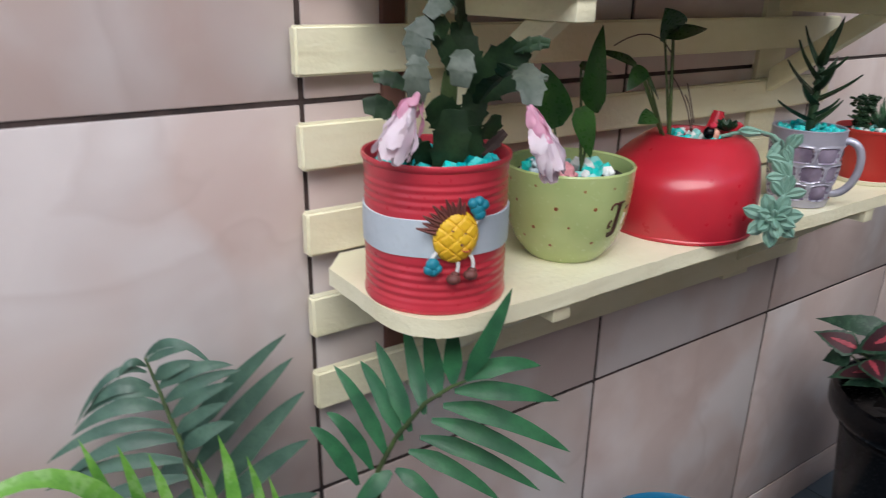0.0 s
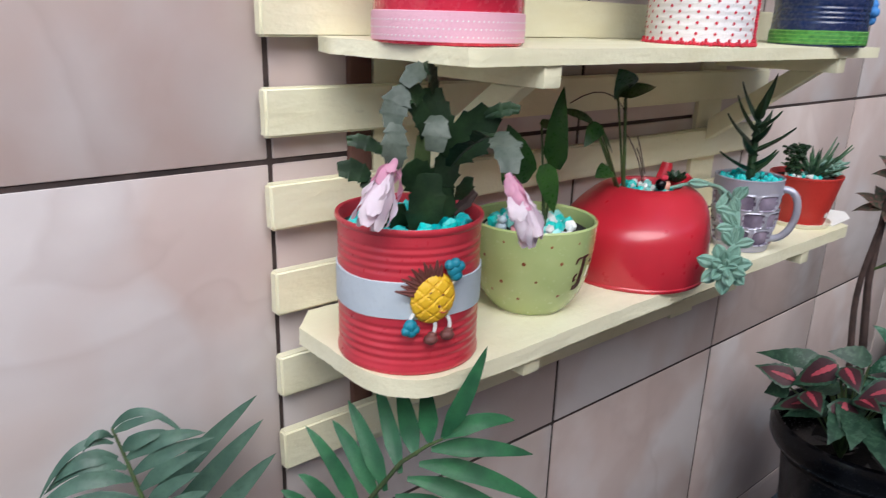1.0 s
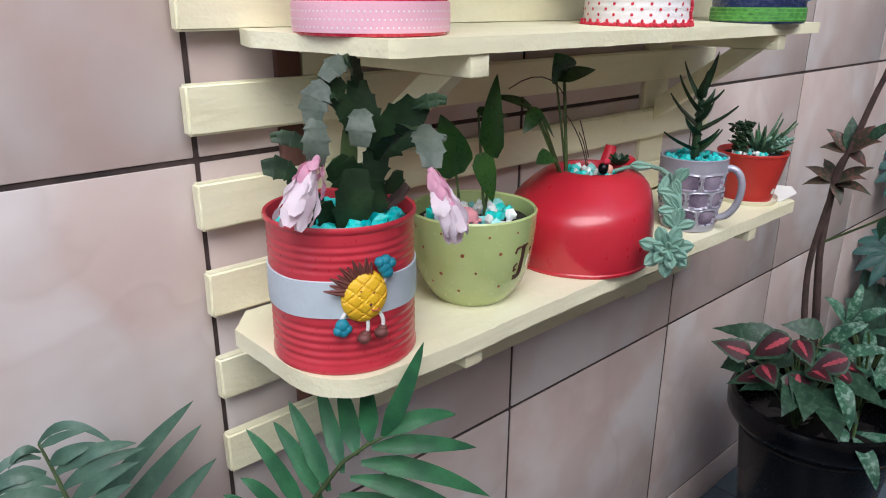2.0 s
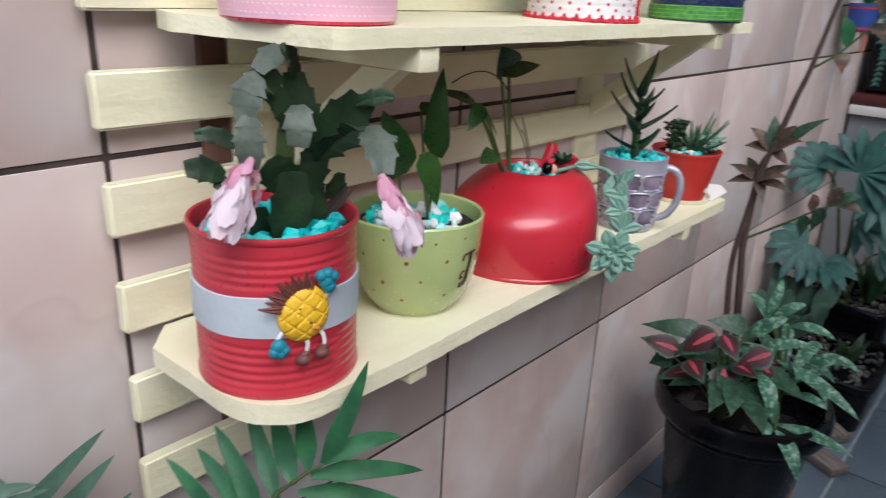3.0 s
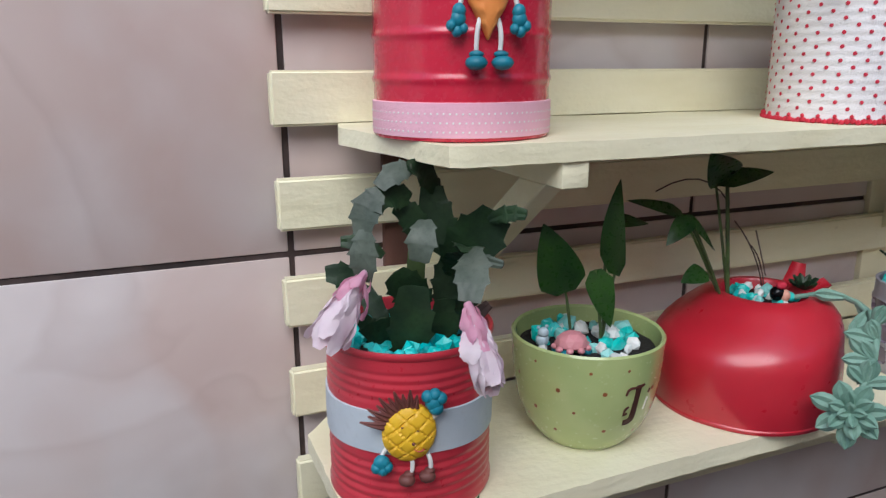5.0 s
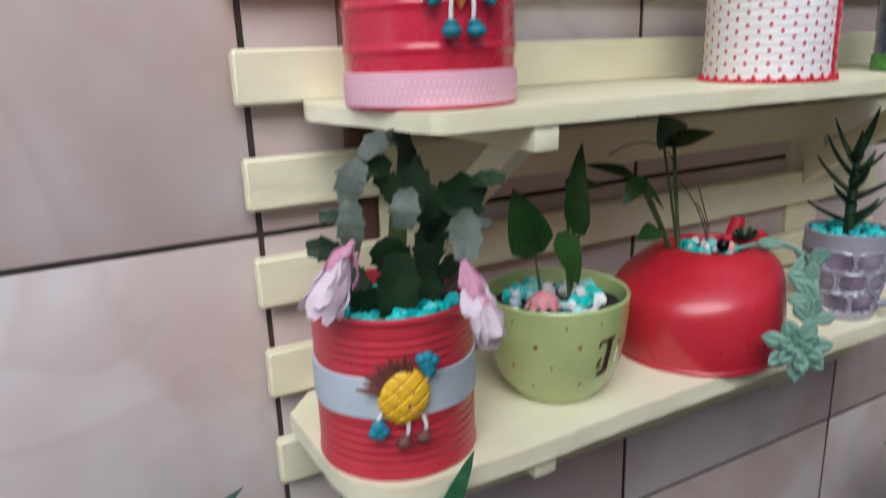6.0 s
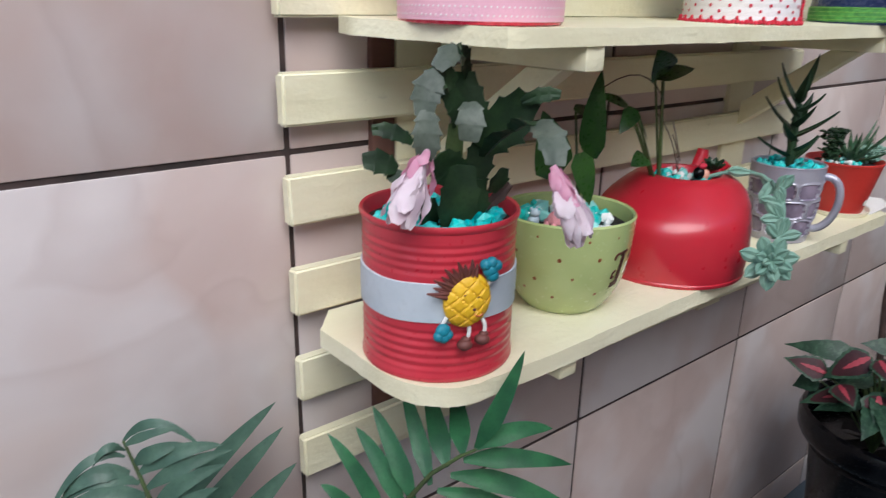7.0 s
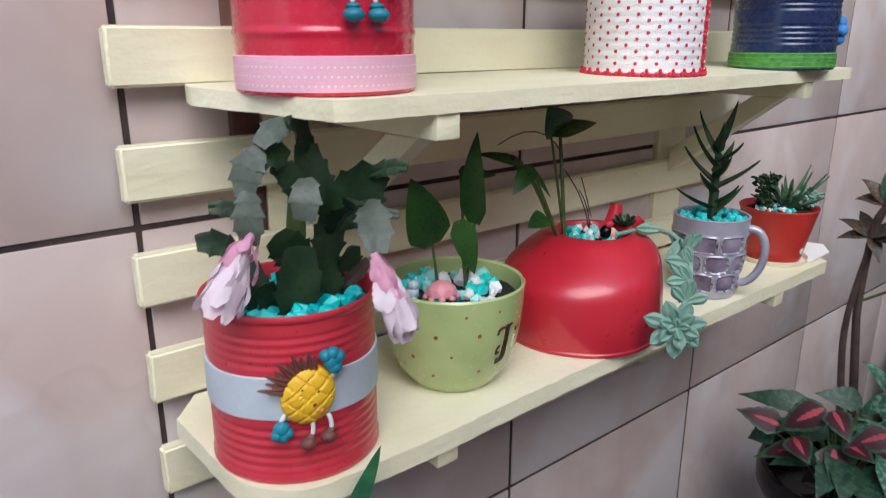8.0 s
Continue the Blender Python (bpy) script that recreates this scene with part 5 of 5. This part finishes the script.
for root, tip, w in (((-0.045, 0.003, 0.097), (-0.065, -0.110, 0.064), 0.024), ((-0.085, -0.019, 0.026), (-0.095, -0.118, 0.028), 0.020), ((-0.115, -0.028, 0.035), (-0.145, -0.072, -0.005), 0.026),
                         ((-0.095, 0.012, 0.097), (-0.125, -0.025, 0.048), 0.026), ((-0.115, -0.014, 0.044), (-0.140, -0.024, 0.020), 0.013), ((-0.025, 0.043, 0.092), (-0.005, -0.027, 0.117), 0.020),
                         ((-0.005, 0.039, 0.132), (0.015, 0.034, 0.192), 0.016), ((-0.005, 0.040, 0.135), (0.005, 0.075, 0.162), 0.018), ((0.005, 0.036, 0.131), (0.025, -0.001, 0.161), 0.018),
                         ((-0.055, -0.020, 0.059), (-0.075, -0.074, 0.068), 0.018), ((-0.015, 0.064, 0.097), (0.005, 0.013, 0.141), 0.024), ((0.005, 0.012, 0.130), (0.005, -0.049, 0.132), 0.018)):
    root, tip = Vector(root), Vector(tip)
    part("stalk", tube(bez((0, 0, 0), (root.x * 0.4, root.y * 0.4, max(0.05, root.z)), root, n=6), 0.0018, 6), STEM, aglao)
    long_leaf(aglao, root, root.lerp(tip, 0.5) + Vector((-0.012, -0.008, 0.018)), tip, w, AGLAO)
for k in range(11):
    a = 0.5 + k * 0.62
    root = Vector((0.012 * math.cos(a), 0.012 * math.sin(a), 0.04 + 0.006 * (k % 4)))
    d = Vector((math.cos(a), math.sin(a) * 0.8, 0))
    tip = root + d * random.uniform(0.075, 0.11) + Vector((0, 0, random.uniform(-0.01, 0.06)))
    if tip.y > 0.20:
        tip.y = 0.20
    long_leaf(aglao, root, root.lerp(tip, 0.5) + Vector((0, 0, 0.05)), tip, 0.022, AGLAO)

tall = thing("tall_shrub", (BIG[0] + 0.078, BIG[1] + 0.040, TOPZ), "tall thin shrub with sparse reddish leaves, tied to a stake", "plant")
part("stake", tube([Vector((0.022, 0.002, -0.01)), Vector((0.018, 0.012, 0.06)), Vector((0.014, 0.020, 0.15))], 0.0050, 8), STAKE_WOOD, tall, "brown wooden stake")


def bent(points, n=4):
    """A line eased through the points."""
    p = [Vector(q) for q in points]
    p = [p[0]] + p + [p[-1]]
    out = []
    for a, b, c, d in zip(p, p[1:], p[2:], p[3:]):
        for k in range(n):
            t = k / n
            out.append(0.5 * (2 * b + (c - a) * t + (2 * a - 5 * b + 4 * c - d) * t * t + (3 * b - a - 3 * c + d) * t * t * t))
    return out + [p[-1]]


def shrub_leaf(base, tip, wide=0.017, material=None):
    b, t = Vector(base), Vector(tip)
    bm = blade(bez(b, b.lerp(t, 0.5) + Vector((-0.002, -0.002, 0.010)), t, n=9), wide, (-0.55, -0.35, 0.8), 0.0006, 0.22, lambda q: math.sin(math.pi * min(1, q) ** 0.75) ** 1.2 + 0.02)
    part("leaf", bm, material or RED_LEAF, tall)


main = bent([(0, 0, -0.01), (0.005, 0.011, 0.103), (0.005, 0.020, 0.18), (0.005, 0.024, 0.23), (0.005, 0.021, 0.332), (0.005, 0.010, 0.367), (0.005, -0.007, 0.44), (0.005, -0.017, 0.478), (0.01, -0.032, 0.564), (0.02, -0.045, 0.64)])
part("trunk", tube(main, (0.0062, 0.0026), 9), BARK, tall)
second = bent([(-0.012, 0.006, -0.01), (-0.008, 0.022, 0.10), (-0.004, 0.032, 0.19), (0.0, 0.026, 0.27), (0.003, 0.016, 0.34), (0.004, 0.004, 0.385)])
part("trunk", tube(second, (0.0052, 0.0028), 8), BARK, tall)
low, mid, top = Vector((0.004, 0.024, 0.318)), Vector((0.004, 0.012, 0.362)), Vector((0.006, -0.024, 0.52))
for tip in ((0.008, 0.066, 0.334), (0.004, 0.064, 0.308), (-0.004, -0.030, 0.312), (-0.010, 0.004, 0.292), (-0.010, -0.022, 0.334), (0.03, 0.05, 0.345), (0.02, -0.02, 0.345)):
    shrub_leaf(low, tip)
for k, tip in enumerate(((0.0, 0.044, 0.392), (-0.004, 0.046, 0.366), (-0.004, -0.018, 0.405), (0.008, -0.052, 0.418), (-0.006, -0.030, 0.385), (0.02, 0.02, 0.41), (0.012, -0.012, 0.345))):
    shrub_leaf(mid, tip, 0.019, COLEUS_GREEN if k in (3, 5) else RED_LEAF)
branch = bent([main[12], (0.0, -0.03, 0.27), (-0.004, -0.066, 0.298), (-0.004, -0.085, 0.308)], 4)
part("branch", tube(branch, (0.002, 0.001), 6), STEM, tall)
for k, (i, tip) in enumerate(((12, (-0.006, -0.120, 0.304)), (12, (0.0, -0.112, 0.325)), (10, (-0.004, -0.090, 0.334)), (9, (0.004, -0.06, 0.262)), (7, (-0.010, -0.055, 0.318)), (6, (0.004, -0.048, 0.25)))):
    shrub_leaf(branch[i], tip, 0.018, COLEUS_GREEN if k % 2 else RED_LEAF)
twig = bent([main[28], (0.006, -0.045, 0.50), (0.008, -0.075, 0.535), (0.008, -0.09, 0.56)], 4)
part("branch", tube(twig, (0.002, 0.001), 6), STEM, tall)
for k, (i, tip) in enumerate(((12, (0.004, -0.115, 0.545)), (12, (0.0, -0.10, 0.59)), (10, (0.0, -0.07, 0.575)), (8, (0.01, -0.095, 0.515)), (5, (0.0, -0.045, 0.545)), (4, (0.004, -0.055, 0.475)))):
    shrub_leaf(twig[i], tip, 0.022, PALM if k % 3 == 1 else RED_LEAF)
for tip in ((0.03, -0.02, 0.565), (0.0, -0.06, 0.66), (0.05, -0.08, 0.63)):
    shrub_leaf(main[34], tip, 0.02)

# ---- the far end of the passage ----
flower = thing("clay_flower", (0.985, -0.268, FLOOR), "flat terracotta flower ornament lying beside the black pot", "ornament")
bm = lathe([(0.012, 0.0), (0.05, 0.002), (0.052, 0.008), (0.045, 0.012), (0.012, 0.010)], 60, mould=lambda a, r, z: r * (1 + 0.14 * math.cos(6 * a) * min(1, r / 0.05)))
part("petals", bm, TERRACOTTA, flower)
for x, y, turn in ((1.20, -0.225, 62), (1.33, -0.205, 48), (1.16, -0.15, 80)):
    w = thing("wood_block", (x, y, FLOOR), "offcut of weathered grey wood on the floor", "wood", "wood offcuts")
    part("block", box_bm(-0.06, 0.06, -0.022, 0.022, 0, 0.02, 0.003), OLD_WOOD, w)
    w.rotation_euler = (0, 0, radians(turn))


def trough(place, sx, sy, h, label):
    """A tapering plastic planter box with a rolled rim."""
    t = thing("planter_box", place, label, "planter", "planter boxes")
    bm = bmesh.new()
    rings = []
    for k, z in ((0.86, 0), (0.88, 0.004), (0.96, h * 0.86), (1.0, h * 0.87), (1.02, h * 0.9), (1.02, h * 0.98), (1.0, h), (0.94, h), (0.92, h * 0.97), (0.9, h * 0.8)):
        ring = []
        for cx, cy, a0 in ((1, 1, 0), (-1, 1, 90), (-1, -1, 180), (1, -1, 270)):
            for q in (0, 30, 60, 90):
                a = radians(a0 + q)
                ring.append(bm.verts.new((cx * (sx - 0.03) * k + 0.03 * math.cos(a), cy * (sy - 0.03) * k + 0.03 * math.sin(a), z)))
        rings.append(ring)
    for lo, hi in zip(rings, rings[1:]):
        for k in range(16):
            bm.faces.new((lo[k], lo[(k + 1) % 16], hi[(k + 1) % 16], hi[k]))
    bm.faces.new(rings[0][::-1]), bm.faces.new(rings[-1])
    part("box_body", bm, BLACK_POT, t)
    stones = bmesh.new()
    for _ in range(200):
        pebble(stones, (random.uniform(-1, 1) * sx * 0.84, random.uniform(-1, 1) * sy * 0.84, h * 0.83 + random.uniform(0, 0.006)), random.uniform(0.004, 0.009))
    ob = mesh_object("earth_and_stones", stones, STONES, smooth=False)
    ob.location = place
    tagged(ob, "dark earth with stones filling the planter box", "soil", kind="stuff")


trough((1.46, -0.150, FLOOR), 0.135, 0.125, 0.115, "black planter box of earth and stones on the floor")
trough((1.735, -0.125, FLOOR), 0.12, 0.115, 0.17, "black planter box with a fan palm against the wall")

fan = thing("fan_palm", (1.66, -0.11, FLOOR + 0.145), "blue-green fan-leaved palm in a black planter box", "plant")


def fan_leaf(hub, axis, spread, length, n):
    hub, axis = Vector(hub), Vector(axis).normalized()
    side = axis.cross(Vector((-0.75, -0.35, 0.55))).normalized()
    root = Vector((random.uniform(-0.03, 0.03), random.uniform(-0.03, 0.03), 0))
    part("stalk", tube(bez(root, (hub.x * 0.4, hub.y * 0.4, hub.z * 0.9), hub, n=8), (0.004, 0.002), 7), STEM, fan)
    for k in range(n):
        a = radians(-spread / 2 + spread * k / (n - 1))
        d = axis * math.cos(a) + side * math.sin(a)
        ln = length * (0.8 + 0.2 * math.cos(a))
        tip = hub + d * ln + Vector((0, 0, -0.3 * ln * random.uniform(0.3, 0.8)))
        part("leaf_finger", blade(bez(hub, hub + d * ln * 0.55 + Vector((0, 0, 0.01)), tip, n=8), 0.030, (-0.75, -0.35, 0.55), 0.0006, 0.25, lambda t: min(1, 0.3 + 1.6 * t) * max(0, 1 - t ** 3) ** 0.8), FAN, fan)


for hub, axis, spread, length, n in (((-0.19, -0.026, 0.37), (0.05, -0.45, 0.55), 250, 0.120, 11), ((-0.17, 0.045, 0.36), (-0.1, 0.55, 0.35), 190, 0.085, 9), ((-0.16, -0.075, 0.33), (-0.2, -0.6, -0.2), 190, 0.10, 9),
                                     ((-0.10, -0.03, 0.24), (0.1, -0.5, 0.1), 190, 0.085, 8), ((-0.22, 0.040, 0.20), (-0.3, 0.3, -0.2), 210, 0.085, 9), ((-0.20, 0.0, 0.16), (-0.4, -0.3, -0.1), 200, 0.08, 8),
                                     ((-0.05, -0.08, 0.17), (0.0, -0.6, 0.2), 180, 0.075, 8)):
    fan_leaf(hub, axis, spread, length, n)

for name, place, n, high, m, label in (("grassy_plant", (1.76, -0.17, FLOOR + 0.14), 26, 0.14, ALOE, "tuft of dark narrow leaves in the black planter box"), ("bushy_plant", (1.40, -0.085, FLOOR + 0.095), 24, 0.20, PALM_GREY, "bushy dark green plant in the low planter box"),
                                    ("weedy_plant", (1.46, -0.20, FLOOR + 0.095), 7, 0.07, ALOE, "few thin green shoots in the planter box")):
    tuft = thing(name, place, label, "plant")
    for k in range(n):
        a, lean = k * 2.4, random.uniform(0.25, 0.9)
        z = high * random.uniform(0.5, 1.0)
        tip = Vector((math.cos(a) * lean * z, math.sin(a) * lean * z * 0.6, z))
        wide = random.uniform(0.010, 0.022) if m is not PALM_GREY else random.uniform(0.028, 0.045)
        root = Vector((tip.x * 0.1, tip.y * 0.1, 0)) if m is not PALM_GREY else tip * 0.6
        if m is PALM_GREY:
            part("stalk", tube(bez((0, 0, 0), (root.x * 0.3, root.y * 0.3, root.z * 0.7), root, n=5), 0.0018, 5), STEM, tuft)
        part("leaf", blade(bez(root, root.lerp(tip, 0.5) + Vector((0, 0, z * 0.15)), tip, n=8), wide, (-0.6, -0.4, 0.7), 0.0006, 0.2), m, tuft)

bench = thing("low_wall_bench", (2.02, -0.55, FLOOR), "grey rendered low wall with a pale slab top", "low wall")
part("base", box_bm(-0.14, 0.2, -0.55, 0.545, 0, 0.577, 0.006), CONCRETE, bench)
part("slab", box_bm(-0.16, 0.2, -0.55, 0.545, 0.5792, 0.603, 0.004), WHITE, bench, "pale slab")
tank = thing("dark_tub", (2.02, -0.265, FLOOR + 0.603), "dark tub on a maroon tray, standing on the low wall", "tub")
part("tray", box_bm(-0.155, 0.15, -0.24, 0.26, 0, 0.03, 0.008), MAROON, tank, "maroon tray")
part("tub_body", box_bm(-0.14, 0.13, -0.22, 0.245, 0.0302, 0.17, 0.012), BLACK_POT, tank)
part("rim", box_bm(-0.15, 0.14, -0.23, 0.255, 0.1702, 0.186, 0.006), LIME, tank, "bright green rim")
wall_pot = thing("striped_pot", (1.60, -0.046, 1.215), "small blue pot with red bands hung on the tiled wall", "plant pot")
part("pot_body", lathe([(0.036, 0.0), (0.04, 0.002), (0.046, 0.07), (0.049, 0.072), (0.049, 0.082), (0.044, 0.08), (0.042, 0.06)], 40), BLUE_POT, wall_pot)
for z in (0.006, 0.066):
    band(wall_pot, 0.0412 + z * 0.09, z, z + 0.007, RED_PAINT, "red band")
part("hook", tube([Vector((0, 0.04, 0.07)), Vector((0, 0.055, 0.075)), Vector((0, 0.064, 0.07))], 0.003, 6), BLACK_POT, wall_pot)
wall_pot.scale = (0.7, 0.7, 0.7)
part("tassel", tube(bez((0.0, -0.01, 0.002), (0.0, -0.02, -0.03), (0.004, -0.015, -0.06), n=5), (0.012, 0.004), 8), CORAL, wall_pot, "coral tassel")

hanging = thing("hanging_plant", (1.60, -0.046, 1.27), "trailing plant with beaded strands hanging from the striped wall pot", "plant")
for dx, drop, n in ((0.03, 0.16, 22), (-0.01, 0.07, 9), (0.045, 0.10, 12)):
    strand = bez((0, 0, 0), (dx, -0.05, 0.02), (dx * 1.3, -0.05, -drop * 0.5), (dx * 1.2, -0.045, -drop), n=n)
    part("strand", tube(strand, 0.0012, 5), STEM, hanging)
    for k, q in enumerate(strand[n // 3:]):
        for s in (-1, 1):
            tip = q + Vector((0.010 * s, -0.006 * s, -0.008))
            part("leaf", blade(bez(q, q.lerp(tip, 0.5) + Vector((0, -0.002, 0.002)), tip, n=4), 0.006, (-0.7, -0.6, 0.2), 0.001, 0.2), FAN, hanging)
for k in range(9):
    a = k * 2.4
    tip = Vector((math.cos(a) * 0.05, math.sin(a) * 0.03 - 0.02, 0.035 + 0.02 * (k % 3)))
    part("leaf", blade(bez((0, 0, 0), tip * 0.5 + Vector((0, 0, 0.02)), tip, n=7), 0.024, (-0.6, -0.5, 0.6), 0.0006, 0.2), LIME if k % 3 == 0 else PALM, hanging)
leafy = thing("leafy_plant", (1.98, -0.25, FLOOR + 0.78), "pale-leaved bushy plant growing in the dark tub", "plant")
for k in range(40):
    a, z = k * 2.4, random.uniform(0.04, 0.17)
    root = Vector((math.cos(a) * 0.04, math.sin(a) * 0.07, z * 0.4))
    tip = Vector((math.cos(a) * random.uniform(0.05, 0.12), math.sin(a) * random.uniform(0.08, 0.2), z))
    part("leaf", blade(bez(root, root.lerp(tip, 0.5) + Vector((0, 0, 0.02)), tip, n=6), random.uniform(0.02, 0.035), (-0.7, -0.4, 0.5), 0.0006, 0.2), GHOST if k % 3 else PALM, leafy)

# ---- the setting: tiled wall, floor and enclosing walls ----
STEP, JOINT, X0, Z0 = 0.333, 0.0040, -0.001, 1.16
wall = tagged(mesh_object("wall_north", box_bm(-3.5, 2.35, 0.0018, 0.15, FLOOR - 0.1, 2.6), GROUT, False), "wall of marbled mauve-beige ceramic tiles with dark joints", "wall", kind="structure")


def tile_mesh(name, w, h, t, material, flat=False):
    bm = box_bm(-w / 2, w / 2, -h / 2 if flat else 0, h / 2 if flat else t, -t if flat else -h / 2, 0 if flat else h / 2, 0.0012, 2)
    ob = mesh_object(name, bm, material)
    me = ob.data
    bpy.data.objects.remove(ob)
    return me


whole = tile_mesh("tile", STEP - JOINT, STEP - JOINT, 0.006, TILE)
foot = tile_mesh("tile", STEP - JOINT, 0.0640 - JOINT / 2, 0.006, TILE)
for i in range(-5, 7):
    for j in range(-2, 5):
        ob = new("tile", whole)
        ob.location = (X0 + (i + 0.5) * STEP + random.uniform(-0.0004, 0.0004), random.uniform(0, 0.0006), Z0 + (j + 0.5) * STEP)
        ob.parent = wall
    ob = new("tile", foot)
    ob.location = (X0 + (i + 0.5) * STEP, 0.0003, FLOOR + 0.032)
    ob.parent = wall

ground = tagged(mesh_object("floor", box_bm(-3.5, 2.35, -1.17, 0.15, FLOOR - 0.1, FLOOR - 0.0035), PALE_GROUT, False), "floor of blue-grey ceramic tiles with pale joints", "floor", kind="structure")
slab = tile_mesh("floor_tile", 0.3 - 0.005, 0.3 - 0.005, 0.005, SLATE, True)
for i in range(-9, 4):
    for j in range(-3, 1):
        ob = new("floor_tile", slab)
        ob.location = (1.2 + (i + 0.5) * 0.3, -0.27 + (j + 0.5) * 0.3, FLOOR + random.uniform(-0.0003, 0.0003))
        ob.parent = ground
for i in range(-10, -5):
    for j in range(-2, 4):
        ob = new("tile", whole)
        ob.location = (X0 + (i + 0.5) * STEP, 0.0003, Z0 + (j + 0.5) * STEP)
        ob.parent = wall
    ob = new("tile", foot)
    ob.location = (X0 + (i + 0.5) * STEP, 0.0003, FLOOR + 0.032)
    ob.parent = wall
for i in range(-15, -9):
    for j in range(-3, 1):
        ob = new("floor_tile", slab)
        ob.location = (1.2 + (i + 0.5) * 0.3, -0.27 + (j + 0.5) * 0.3, FLOOR)
        ob.parent = ground
# unseen opposite wall, added: its height cuts the sky, its beige gives warm fill
tagged(mesh_object("wall_south", box_bm(-3.5, 2.35, -1.32, -1.17, FLOOR - 0.1, 1.88), BEIGE_RENDER, False), "unseen beige wall added to block low sky and bounce light", "wall", kind="structure")
tagged(mesh_object("wall_east", box_bm(2.353, 2.5, -1.32, 0.15, FLOOR - 0.1, 2.6), CONCRETE, False), "plain grey rendered end wall", "wall", kind="structure")
# unseen roof slab, added only to darken the passage's east end
tagged(mesh_object("ceiling", box_bm(0.8, 2.5, -1.32, 0.15, 2.605, 2.72), PALE_RENDER, False), "unseen pale roof slab added to shade the east end", "roof", kind="structure")
tagged(mesh_object("ground", box_bm(-40, 40, -40, 40, FLOOR - 0.4, FLOOR - 0.105), CONCRETE, False), "plain grey ground around the passage", "ground", kind="structure")
